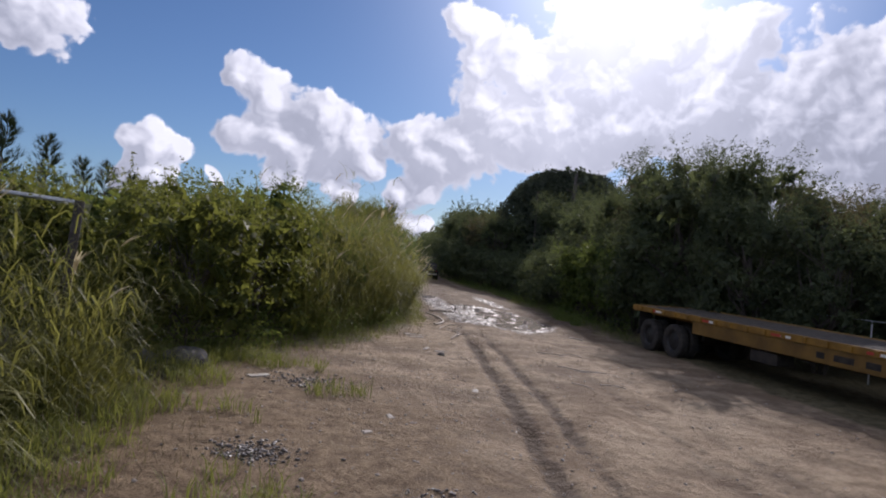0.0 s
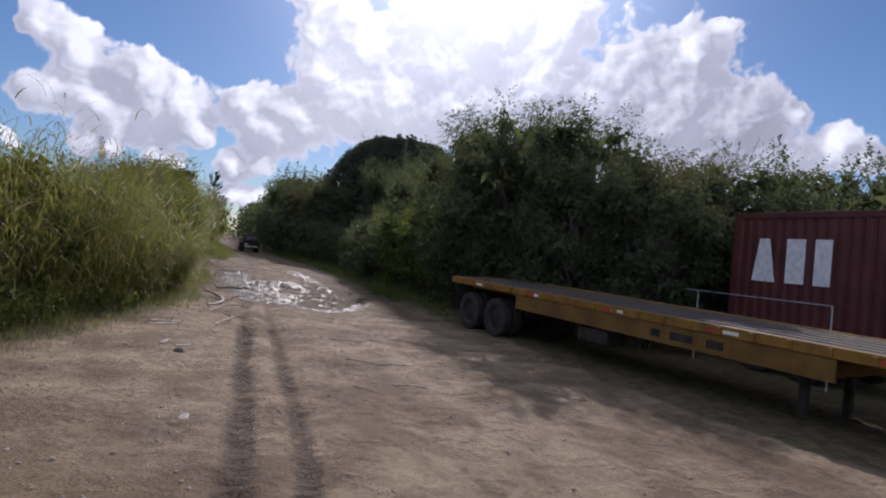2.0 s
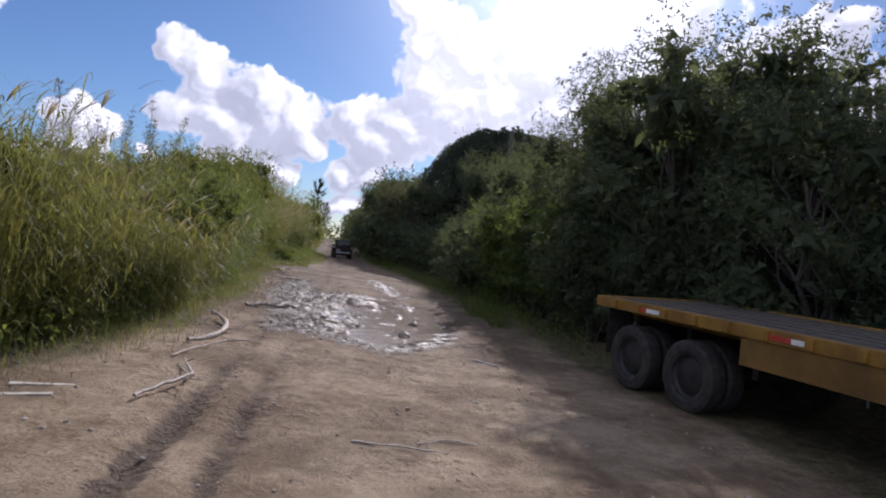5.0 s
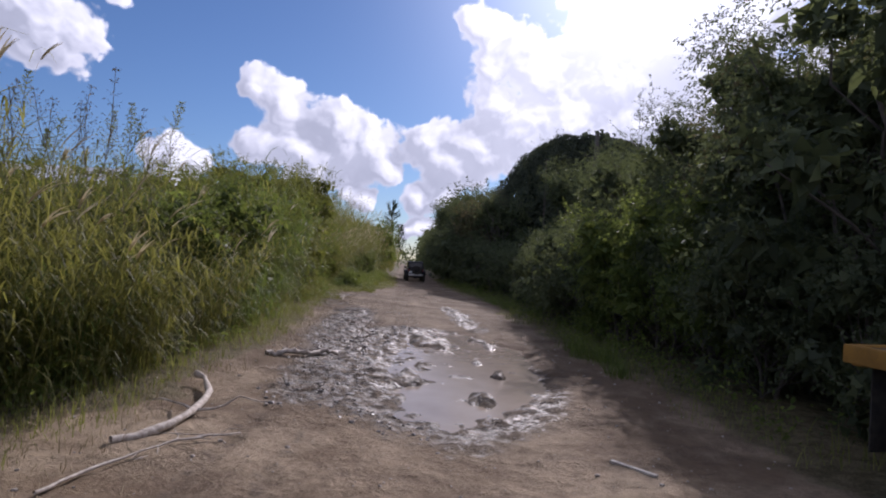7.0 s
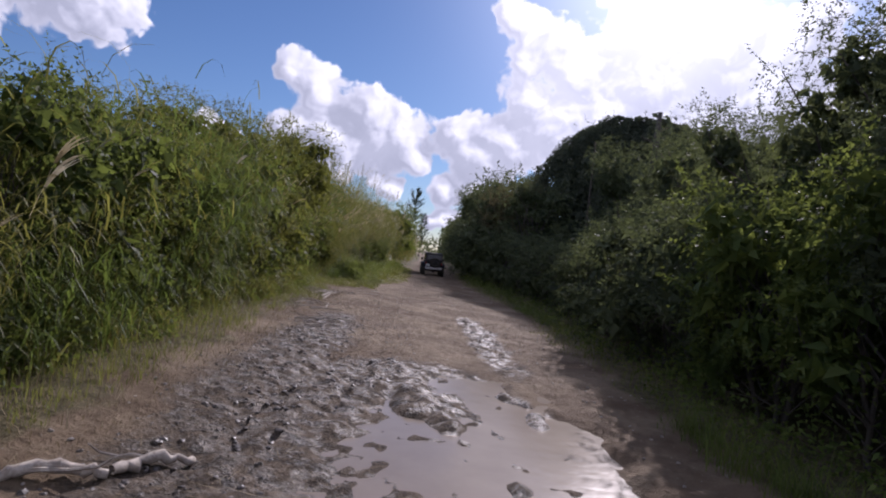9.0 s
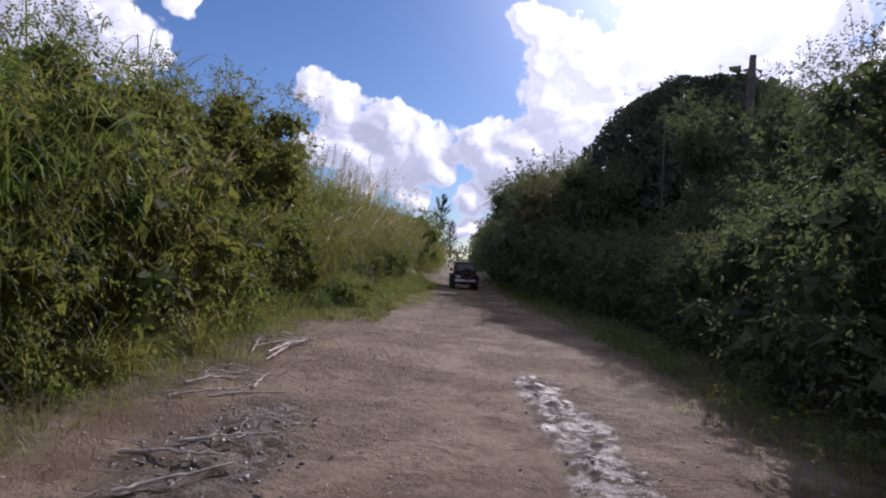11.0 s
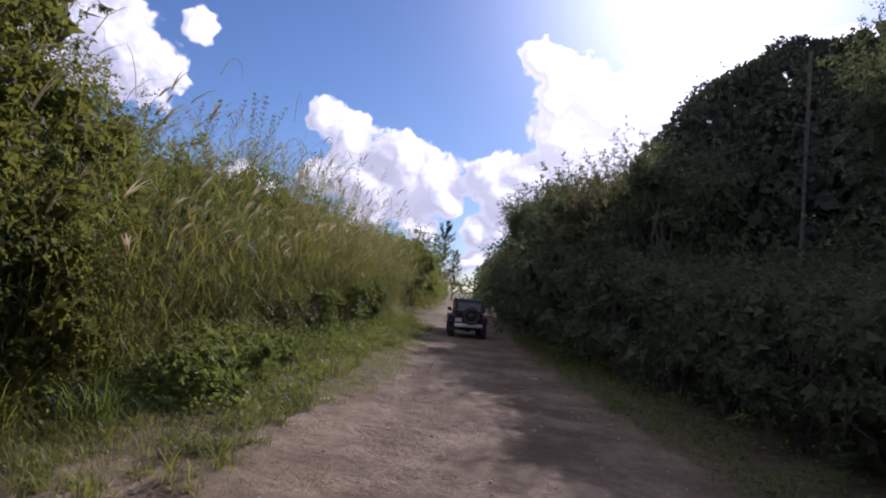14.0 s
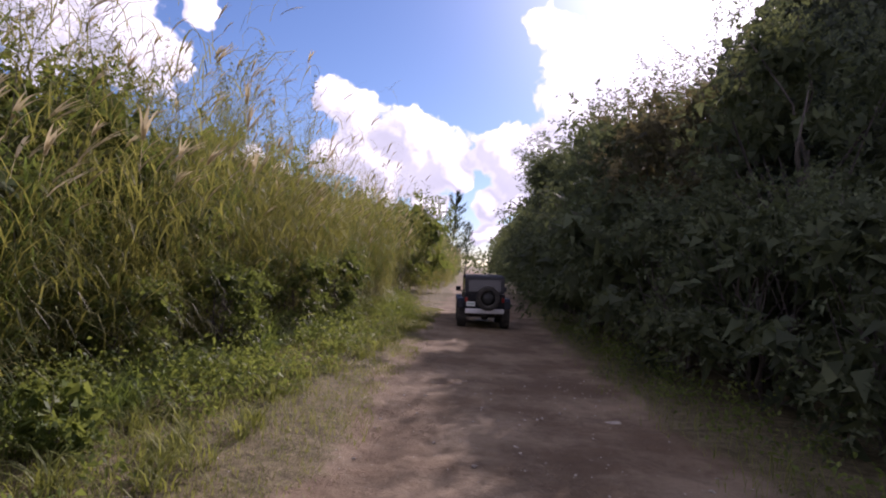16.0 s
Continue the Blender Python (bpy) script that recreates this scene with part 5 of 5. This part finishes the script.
# Flatbed trailer with tandem axles.
def flatbed():
    t = new("flatbed_trailer")
    L_, W_ = 13.2, 2.5  # rear edge at y = 0, length towards -y; left side at x = 0
    top = 1.41
    for s, x in ((1, 0.0), (-1, W_ - 0.10)):
        rail = part("side_rail", box(x, x + 0.10, -L_, 0, top - 0.17, top, 0.012), YELLOW, t, "chipped yellow side rail")
        if s == 1:
            k = 0
            yy = -0.55
            while yy > -L_ + 0.3:
                part("stake_pocket", box(-0.055, 0.0, yy - 0.045, yy + 0.045, top - 0.15, top - 0.02, 0.006), YELLOW, rail)
                yy -= 0.61
            for yy in (-1.5, -4.1, -6.7, -9.3, -11.9):
                part("reflector", box(-0.008, 0.0, yy - 0.15, yy + 0.15, top - 0.125, top - 0.065, 0), TAPE_WHITE, rail)
                part("reflector", box(-0.008, 0.0, yy + 0.16, yy + 0.46, top - 0.125, top - 0.065, 0), TAPE_RED, rail)
    part("rear_rail", box(0.10, W_ - 0.10, -0.12, 0, top - 0.20, top, 0.012), YELLOW, t)
    for k in range(18):
        x0 = 0.105 + k * (W_ - 0.21) / 18
        part("plank", box(x0, x0 + (W_ - 0.21) / 18 - 0.008, -L_, -0.12, top - 0.06, top - 0.012 - 0.006 * (k % 3), 0.003), PLANK_WOOD, t)
    for x in (0.62, 1.78):
        part("main_beam", prism([(0.0, top - 0.07), (0.0, top - 0.30), (-3.2, top - 0.32), (-4.2, top - 0.62), (-10.4, top - 0.62), (-11.2, top - 0.36), (-L_, top - 0.36), (-L_, top - 0.07)], x, x + 0.10, 0.008), YELLOW_DULL, t, "grimy yellow main beam")
    for k in range(21):
        y = -0.35 - k * 0.63
        part("cross_member", box(0.10, W_ - 0.10, y - 0.04, y + 0.04, top - 0.17, top - 0.065, 0.005), YELLOW_DULL, t)
    part("outer_beam", box(0.02, 0.07, -11.0, -3.2, top - 0.52, top - 0.172, 0.006), YELLOW_DULL, t, "grimy yellow lower side beam")
    for yy, wide in ((-8.3, 0.5), (-9.0, 0.34), (-7.7, 0.22)):
        part("stencil_bar", box(0.012, 0.022, yy - wide / 2, yy + wide / 2, top - 0.42, top - 0.28, 0), FRAME_STEEL, t)
    # tandem axles with twin wheels
    for y in (-0.95, -2.25):
        part("axle", rod((0.25, y, 0.52), (W_ - 0.25, y, 0.52), 0.07), FRAME_STEEL, t)
        for x, o in ((0.17, -1), (0.50, -1), (W_ - 0.50, 1), (W_ - 0.17, 1)):
            wheel(t, x, y, 0.52, 0.52, 0.26, False, o)
    for y in (-0.35, -1.6, -2.9):
        part("hanger", box(0.62, 1.88, y - 0.05, y + 0.05, 0.62, top - 0.30, 0.01), FRAME_STEEL, t)
    for y in (-0.18,):
        for x in (0.15, W_ - 0.65):
            part("mud_flap", box(x, x + 0.5, y - 0.006, y + 0.006, 0.45, top - 0.20, 0), RUBBER, t)
    for x in (0.55, W_ - 0.67):
        leg = part("landing_leg", box(x, x + 0.12, -10.3, -10.18, 0.06, top - 0.16, 0.01), FRAME_STEEL, t)
        part("foot_plate", box(x - 0.08, x + 0.2, -10.4, -10.08, 0.0, 0.06, 0.01), FRAME_STEEL, leg)
    part("toolbox", box(0.08, 0.6, -6.4, -5.5, 0.55, 0.84, 0.02), FRAME_STEEL, t)
    return tagged(t, "yellow flatbed trailer with tandem axles parked under the trees", "trailer")


trailer = flatbed()
TRAILER = pose(3.95, 26.4, -0.13, 0.8, 0, 7.7)
trailer.matrix_basis = TRAILER


# Shipping container on a wheeled chassis, behind the flatbed.
def container():
    c = new("shipping_container")
    L_, W_, H_ = 12.2, 2.44, 2.74
    for x0, x1 in ((0.0, 0.0), (W_, W_)):
        s = 1 if x0 == 0 else -1
        v, n_ = [], 44
        outline = []
        for k in range(n_):
            y = -0.12 - (L_ - 0.24) * k / n_
            w_ = (L_ - 0.24) / n_
            for yy, d in ((0, 0.0), (0.30, 0.0), (0.5, 0.036), (0.80, 0.036)):
                outline.append((y - yy * w_, d))
        outline.append((-L_ + 0.12, 0.0))
        bm = bmesh.new()
        lo = [bm.verts.new((x0 + s * (0.02 + d), y, 0.16)) for y, d in outline]
        hi = [bm.verts.new((x0 + s * (0.02 + d), y, H_ - 0.12)) for y, d in outline]
        for i in range(len(lo) - 1):
            bm.faces.new((lo[i], lo[i + 1], hi[i + 1], hi[i]))
        bmesh.ops.recalc_face_normals(bm, faces=bm.faces)
        side = part("corrugated_side", bm, CORTEN, c)
        mod = side.modifiers.new("thickness", "SOLIDIFY")
        mod.thickness = 0.004
    for x in (0.0, W_ - 0.12):
        for z in (0.0, H_ - 0.12):
            part("long_rail", box(x, x + 0.12, -L_ + 0.16, -0.16, z, z + 0.14, 0.01), CORTEN, c)
        for y in (0.0, -L_ + 0.16):
            part("corner_post", box(x, x + 0.12, y - 0.16, y, 0.0, H_, 0.01), CORTEN, c)
    part("roof", box(0.10, W_ - 0.10, -L_ + 0.05, -0.05, H_ - 0.05, H_ - 0.01, 0.005), CORTEN, c)
    part("end_panel", box(0.12, W_ - 0.12, -0.10, -0.05, 0.10, H_ - 0.08, 0.005), CORTEN, c)
    part("end_panel", box(0.12, W_ - 0.12, -L_ + 0.05, -L_ + 0.10, 0.10, H_ - 0.08, 0.005), CORTEN, c)
    part("floor_pan", box(0.12, W_ - 0.12, -L_ + 0.16, -0.16, 0.04, 0.16, 0.005), CORTEN, c)
    # three pale painted blocks of the shipping mark
    def mark(points, hole=None):
        bm = bmesh.new()
        a = [bm.verts.new((-0.004, y, z)) for y, z in points]
        b = [bm.verts.new((0.012, y, z)) for y, z in points]
        bm.faces.new(a)
        bm.faces.new(b[::-1])
        for i in range(len(a)):
            bm.faces.new((a[i], a[(i + 1) % len(a)], b[(i + 1) % len(a)], b[i]))
        bmesh.ops.recalc_face_normals(bm, faces=bm.faces)
        part("painted_mark", bm, LETTER, c, "flaking white painted block")
    z0, z1 = 1.12, 2.14
    mark([(-0.65, z0), (-0.82, z1), (-1.10, z1), (-1.30, z0)])
    mark([(-1.58, z0), (-1.58, z1), (-2.06, z1), (-2.06, z0)])
    mark([(-2.30, z0), (-2.30, z1), (-2.70, z1), (-2.70, z0)])
    return tagged(c, "oxide-red corrugated shipping container with white painted marks", "container")


box_ = container()
CHASSIS_Z = 1.08
base_z = -0.32
box_.matrix_basis = pose(9.55, 21.5, base_z + CHASSIS_Z + 0.01, 0, 0, 0)
chassis = new("container_chassis")
for x in (0.65, 1.69):
    part("main_beam", box(x, x + 0.10, -12.0, 0.05, CHASSIS_Z - 0.34, CHASSIS_Z, 0.01), FRAME_STEEL, chassis)
for y in (-0.2, -4.0, -8.0, -11.8):
    part("bolster", box(0.02, 2.42, y - 0.08, y + 0.08, CHASSIS_Z - 0.18, CHASSIS_Z, 0.01), FRAME_STEEL, chassis)
for y in (-0.9, -2.2):
    part("axle", rod((0.2, y, 0.5), (2.24, y, 0.5), 0.07), FRAME_STEEL, chassis)
    part("hanger", box(0.65, 1.79, y - 0.05, y + 0.05, 0.5, CHASSIS_Z - 0.3, 0.01), FRAME_STEEL, chassis)
    for x, o in ((0.17, -1), (2.27, 1)):
        wheel(chassis, x, y, 0.5, 0.5, 0.3, False, o)
for x in (0.62, 1.70):
    part("landing_leg", box(x, x + 0.12, -9.8, -9.68, 0, CHASSIS_Z - 0.3, 0.01), FRAME_STEEL, chassis)
chassis.matrix_basis = pose(9.55, 21.5, base_z, 0, 0, 0)
tagged(chassis, "grimy black container chassis on wheels beside the flatbed", "trailer")


# Rail fence behind the flatbed.
fence = new("rail_fence")
f0, f1 = Vector((8.1, 28.6, 0)), Vector((9.3, 18.5, 0))
tops = []
for k in range(4):
    q = f0.lerp(f1, k / 3)
    z = lay(q.x, q.y)
    part("post", rod((q.x, q.y, z - 0.1), (q.x, q.y, 1.50), 0.022), GALV, fence)
    tops.append((q.x, q.y, 1.51))
for a, b in zip(tops, tops[1:]):
    part("top_rail", rod(a, b, 0.011), GALV, fence)
tagged(fence, "thin grey pipe rail fence behind the flatbed trailer", "fence")

# Fence at the left clearing: leaning dark post and a pipe rail.
fence2 = new("pipe_fence")
part("post", rod((-8.98, 14.5, lay(-8.98, 14.5) - 0.1), (-8.80, 14.5, 2.66), 0.06), POST_WOOD, fence2, "leaning dark post")
part("post", rod((-12.4, 14.2, lay(-12.4, 14.2) - 0.1), (-12.4, 14.2, 2.92), 0.05), POST_WOOD, fence2)
part("pipe_rail", rod((-12.5, 14.2, 2.90), (-8.78, 14.5, 2.63), 0.03), GALV, fence2, "galvanised pipe rail")
tagged(fence2, "pipe rail fence on a leaning dark post in the scrub", "fence")

# Pipe gate among the dark trees on the right.
gate = new("pipe_gate")
za = lay(8.4, 57)
for y in (53.2, 57.2):
    part("gate_post", rod((8.5, y, lay(8.5, y) - 0.1), (8.5, y, 1.86), 0.045), GALV, gate)
for z in (0.55, 1.15, 1.74):
    part("gate_rail", rod((8.5, 53.2, z), (8.5, 57.2, z), 0.024), GALV, gate)
tagged(gate, "grey pipe gate half hidden among the dark trees", "gate")

# A thin pole and a dead trunk among the dark trees.
pole = new("pole")
part("shaft", rod((10.8, 66.3, lay(10.8, 66.3) - 0.3), (10.86, 66.3, 9.6), 0.05, 10), BARK, pole)
part("cap", rod((10.86, 66.3, 9.58), (10.86, 66.3, 9.66), 0.065, 12), BARK, pole)
tagged(pole, "thin weathered wooden pole standing against the dark trees", "pole")
snag = new("dead_tree")
line = crook((13.9, 64.5, lay(13.9, 64.5) - 0.3), (14.0, 64.5, 11.5), 7, 0.006)
part_np("trunk", *tube(line, np.array([0.30, 0.24, 0.21, 0.19, 0.18, 0.17, 0.18, 0.14]), 9), POST_WOOD, snag, smooth=True)
for k, (a, up_) in enumerate(((3.0, 9.6), (0.3, 10.4), (4.4, 8.7))):
    foot = np.array([13.98, 64.5, up_])
    part_np("broken_limb", *tube(crook(foot, foot + np.array([0.9 * math.cos(a), 0.9 * math.sin(a), 0.35]), 4, 0.05), np.linspace(0.07, 0.02, 5), 6), BARK, snag)
tagged(snag, "dead broken tree trunk standing above the trees", "tree")

# Pale shed far behind the scrub.
shed = new("shed")
bm = box(-17.6, -11.2, 44.5, 49.5, 0, 3.7, 0.02)
part("wall", bm, SHED_TIN, shed)
part("roof", prism([(44.2, 3.70), (47.0, 4.95), (49.8, 3.70), (49.8, 3.62), (47.0, 4.85), (44.2, 3.62)], -17.9, -10.9), SHED_TIN, shed, "pale tin gable roof")
tagged(shed, "pale tin shed glimpsed far behind the scrub", "shed")


# ---- dead wood, scraps and stones on the ground ----
def branch(points, r0, r1, label, twigs=3):
    thing = new("fallen_branch")
    line = np.array([(x, y, lay(x, y) + lift) for x, y, lift in points])
    t = np.linspace(0, 1, len(line))
    u = np.linspace(0, 1, 14)
    fine = np.array([np.interp(u, t, line[:, k]) for k in range(3)]).T
    fine[1:-1] += rng.normal(size=(12, 3)) * r0 * 0.35
    part_np("limb", *tube(fine, np.linspace(r0, r1, 14) * (1 + 0.15 * rng.normal(size=14)), 8), DRIFTWOOD, thing, smooth=True)
    for k in range(twigs):
        i = int(rng.integers(3, 13))
        a = rng.random() * 6.283
        l_ = 0.25 + 0.55 * rng.random()
        end = fine[i] + np.array([math.cos(a) * l_, math.sin(a) * l_, 0.02 + 0.14 * rng.random()])
        part_np("twig", *tube(crook(fine[i], end, 4, 0.06), np.linspace(r0 * 0.4, r0 * 0.12, 5), 5), DRIFTWOOD, thing)
    return tagged(thing, label, "branch", "dead branches by the lane")


branch([(-2.72, 26.75, 0.03), (-2.46, 27.12, 0.05), (-2.31, 27.58, 0.06), (-2.34, 28.41, 0.09), (-2.43, 28.85, 0.10), (-2.62, 29.25, 0.12), (-2.74, 29.35, 0.14)], 0.045, 0.034, "bleached crooked branch lying on the dirt", 2)
branch([(-2.69, 25.47, 0.03), (-2.56, 26.02, 0.04), (-2.21, 26.77, 0.05), (-1.7, 27.3, 0.03)], 0.016, 0.010, "thin dry grey branch on the dirt", 4)
branch([(-2.6, 23.2, 0.05), (-2.2, 24.2, 0.10), (-2.5, 25.2, 0.06)], 0.024, 0.012, "thin dark dry branch beside the ruts", 5)
for k, (x, y, a, l_) in enumerate(((-2.15, 46.9, 1.50, 2.7), (-2.25, 47.4, 1.42, 2.3), (-2.55, 47.7, 1.25, 1.9), (-2.1, 47.2, 1.62, 1.9), (-2.5, 47.3, 1.75, 1.8), (-2.75, 48.3, 0.75, 1.2), (-2.35, 48.3, 1.3, 1.6), (-2.9, 48.9, 0.3, 0.9))):
    branch([(x, y, 0.04 + 0.03 * (k % 3)), (x + 0.5 * l_ * math.cos(a), y + 0.5 * l_ * math.sin(a), 0.12), (x + l_ * math.cos(a), y + l_ * math.sin(a), 0.05)],
           0.03 if k == 1 else 0.016, 0.009, "grey dead branch in a heap by the lane", 4)
for k in range(9):
    y = 39.8 + 6.5 * rng.random()
    x = -3.1 + 1.4 * rng.random()
    a = rng.normal() * 0.6 + 0.4
    branch([(x, y, 0.03), (x + 0.4 * math.cos(a), y + 0.4 * math.sin(a), 0.07), (x + 0.95 * math.cos(a), y + 0.95 * math.sin(a), 0.04)], 0.02, 0.008, "thin grey dead branch on churned mud", 4)
for x, y, a, l_ in ((-0.55, 20.0, -0.35, 1.1), (-0.1, 19.8, -0.3, 0.9), (-0.45, 22.1, -0.2, 0.9), (0.2, 22.2, 0.1, 0.6), (-0.9, 17.9, -0.9, 0.5), (-0.2, 18.2, -0.6, 0.8),
                     (0.9, 54.7, 0.05, 0.62), (-1.9, 50.6, 0.7, 0.5), (-1.2, 51.9, 0.3, 0.5), (1.2, 52.6, 0.0, 0.5), (-0.9, 61.6, 0.1, 0.5), (0.6, 60.6, 0.2, 0.6)):
    branch([(x, y, 0.012), (x + 0.5 * l_ * math.cos(a), y + 0.5 * l_ * math.sin(a), 0.02), (x + l_ * math.cos(a), y + l_ * math.sin(a), 0.012)], 0.011, 0.006, "thin dry stick lying on the lane", 0)


def scrap(x, y, l_, wd, h_, turn, label, mat=SCRAP, name="scrap_board"):
    bm = box(-l_ / 2, l_ / 2, -wd / 2, wd / 2, 0, h_, min(h_, wd) * 0.2)
    for v in bm.verts:
        v.co.z += 0.25 * h_ * math.sin(5 * v.co.x / l_) + 0.2 * h_ * math.cos(7 * v.co.y / wd)
        v.co.y *= 1 + 0.25 * math.sin(9 * v.co.x / l_)
    ob = part(name, bm, mat)
    ob.matrix_basis = pose(x, y, lay(x, y) - 0.01, rng.normal() * 3, rng.normal() * 3, turn)
    return tagged(ob, label, "scrap", "scraps beside the lane")


for x, y, l_, wd, turn in ((-3.2, 20.8, 0.26, 0.10, 20), (-3.5, 21.0, 0.28, 0.07, 65), (-3.75, 23.2, 0.75, 0.10, 10), (-3.6, 23.6, 0.6, 0.08, 15), (-2.62, 50.2, 0.42, 0.12, 130),
                          (-0.95, 53.3, 0.30, 0.10, 0), (-1.7, 50.5, 0.32, 0.05, 40), (-1.85, 57.3, 0.24, 0.14, 10), (-1.55, 59.6, 0.16, 0.09, 60), (-0.9, 59.7, 0.22, 0.1, 15),
                          (3.6, 66.0, 0.2, 0.12, 20), (-6.6, 16.0, 0.34, 0.14, 35), (-3.1, 16.3, 0.16, 0.09, 80), (-4.9, 13.4, 0.12, 0.08, 30), (-4.6, 14.2, 0.14, 0.07, 110), (2.2, 26.9, 0.5, 0.05, -50)):
    scrap(x, y, l_, wd, 0.03, turn, "pale weathered board scrap on the dirt")
branch([(-2.35, 32.1, 0.03), (-1.95, 32.35, 0.06), (-1.6, 32.4, 0.04)], 0.055, 0.04, "pale split log half sunk in mud", 1)
branch([(-1.62, 32.5, 0.03), (-1.4, 32.8, 0.06), (-1.2, 33.0, 0.03)], 0.05, 0.03, "pale broken log piece in churned mud", 1)


def rock(x, y, r, mat, label, name="rock"):
    bm = bmesh.new()
    bmesh.ops.create_icosphere(bm, subdivisions=3, radius=r)
    for v in bm.verts:
        v.co *= 1 + 0.28 * noise.noise(v.co / r * 1.3 + Vector((x, y, 0))) + 0.1 * noise.noise(v.co / r * 4)
        v.co.z *= 0.62
    ob = part(name, bm, mat)
    ob.matrix_basis = pose(x, y, lay(x, y) + 0.2 * r, 0, 0, rng.random() * 360)
    return tagged(ob, label, "rock")


rock(-7.75, 16.2, 0.34, DARK_ROCK, "dark weathered boulder at the edge of the scrub")
rock(-8.3, 15.7, 0.26, DARK_ROCK, "dark weathered boulder at the edge of the scrub")
rock(-3.25, 20.1, 0.09, DARK_ROCK, "small dark stone beside the ruts")


def pebbles(name, label, x, y, size, mat, lift=0.3):
    """Many small angular stones, each uneven."""
    m = len(x)
    t = 0.8507
    u = 0.5257
    six = np.array([[-u, t, 0], [u, t, 0], [-u, -t, 0], [u, -t, 0], [0, -u, t], [0, u, t], [0, -u, -t], [0, u, -t], [t, 0, -u], [t, 0, u], [-t, 0, -u], [-t, 0, u]])
    faces = np.array([[0, 11, 5], [0, 5, 1], [0, 1, 7], [0, 7, 10], [0, 10, 11], [1, 5, 9], [5, 11, 4], [11, 10, 2], [10, 7, 6], [7, 1, 8],
                      [3, 9, 4], [3, 4, 2], [3, 2, 6], [3, 6, 8], [3, 8, 9], [4, 9, 5], [2, 4, 11], [6, 2, 10], [8, 6, 7], [9, 8, 1]])
    a = rng.random(m) * 6.283
    c, s = np.cos(a), np.sin(a)
    p = six[None] * (0.75 + 0.5 * rng.random((m, 12, 1))) * np.array([1.2, 0.9, 0.65])
    p = np.stack([p[..., 0] * c[:, None] - p[..., 1] * s[:, None], p[..., 0] * s[:, None] + p[..., 1] * c[:, None], p[..., 2]], -1)
    p = p * size[:, None, None] + np.column_stack([x, y, height(x, y) + lift * size])[:, None]
    f = (faces[None] + 12 * np.arange(m)[:, None, None]).reshape(-1, 3)
    tagged(new(name, mesh_np(name, p.reshape(-1, 3), f, mat)), label, "gravel", kind="stuff")


m = 7000
y = 6 + 64 * rng.random(m)
x = left_foot(y) + 0.2 + (right_foot(y) - left_foot(y) - 0.6) * rng.random(m)
keep = masks(x, y)[0] > 1.1
pebbles("gravel", "pale limestone gravel scattered over the lane", x[keep], y[keep], (0.005 + 0.022 * rng.random(m) ** 5)[keep], STONE)
m = 4200
y = 27.5 + 17 * rng.random(m)
x = -2.7 + 3.1 * rng.random(m) ** 0.9
keep = (masks(x, y)[0] > 1.0) & (masks(x, y)[1] > 0.35)
pebbles("mud_clods", "wet dark clods of churned mud beside the puddle", x[keep], y[keep], (0.010 + 0.030 * rng.random(m) ** 4)[keep], CLOD, -0.05)
m = 1500
y = 40 + 14 * rng.random(m)
x = -2.6 + 3.2 * rng.random(m)
pebbles("dry_clods", "dry brown clods on the rutted lane", x, y, 0.007 + 0.02 * rng.random(m) ** 4, STONE, 0.0)

# Broken pale stone and bark over the clearing.
m = 2600
y = 7 + 13 * rng.random(m)
x = -7.8 + 6.0 * rng.random(m)
keep = value_noise(x, y, 1.2, 2, 3) > -0.1
pebbles("gravel", "pale broken stones strewn over the clearing", x[keep], y[keep], (0.005 + 0.016 * rng.random(m) ** 4)[keep], STONE)
m = 1500
y = 7 + 14 * rng.random(m)
x = -7.9 + 5.6 * rng.random(m)
keep = value_noise(x, y, 0.9, 2, 1) > 0.05
pebbles("dark_clods", "dark crumbs of bark and earth on the clearing", x[keep], y[keep], (0.007 + 0.020 * rng.random(m) ** 4)[keep], CLOD, -0.1)

# Two low heaps of dark rubble in the clearing.
for cx, cy, r_, m in ((-6.05, 12.3, 0.22, 700), (-5.9, 15.9, 0.36, 600), (-4.3, 11.2, 0.24, 420)):
    x, y = cx + r_ * rng.normal(size=m), cy + r_ * 0.8 * rng.normal(size=m)
    pebbles("rubble_heap", "low heap of dark crumbled rubble on the clearing", x, y, 0.005 + 0.022 * rng.random(m) ** 4, CLOD, 0.5)

# Loose straws and chips of wood.
m = 4600
y = 6 + 62 * rng.random(m)
x = left_foot(y) + 0.1 + 3.4 * rng.random(m) ** 1.5
keep = masks(x, y)[0] > 1.05
x, y = x[keep], y[keep]
m = len(x)
v = ribbons(np.column_stack([x, y, height(x, y) + 0.012]), rng.random(m) * 6.283, 1.45 + 0.1 * rng.random(m), 0.08 + 0.3 * rng.random(m) ** 2, 0.006 + 0.008 * rng.random(m), 0.12 * np.ones(m), 1)
tagged(new("loose_straw", mesh_np("loose_straw", *v, STRAW)), "loose dry straws and wood chips on the dirt", "litter", kind="stuff")
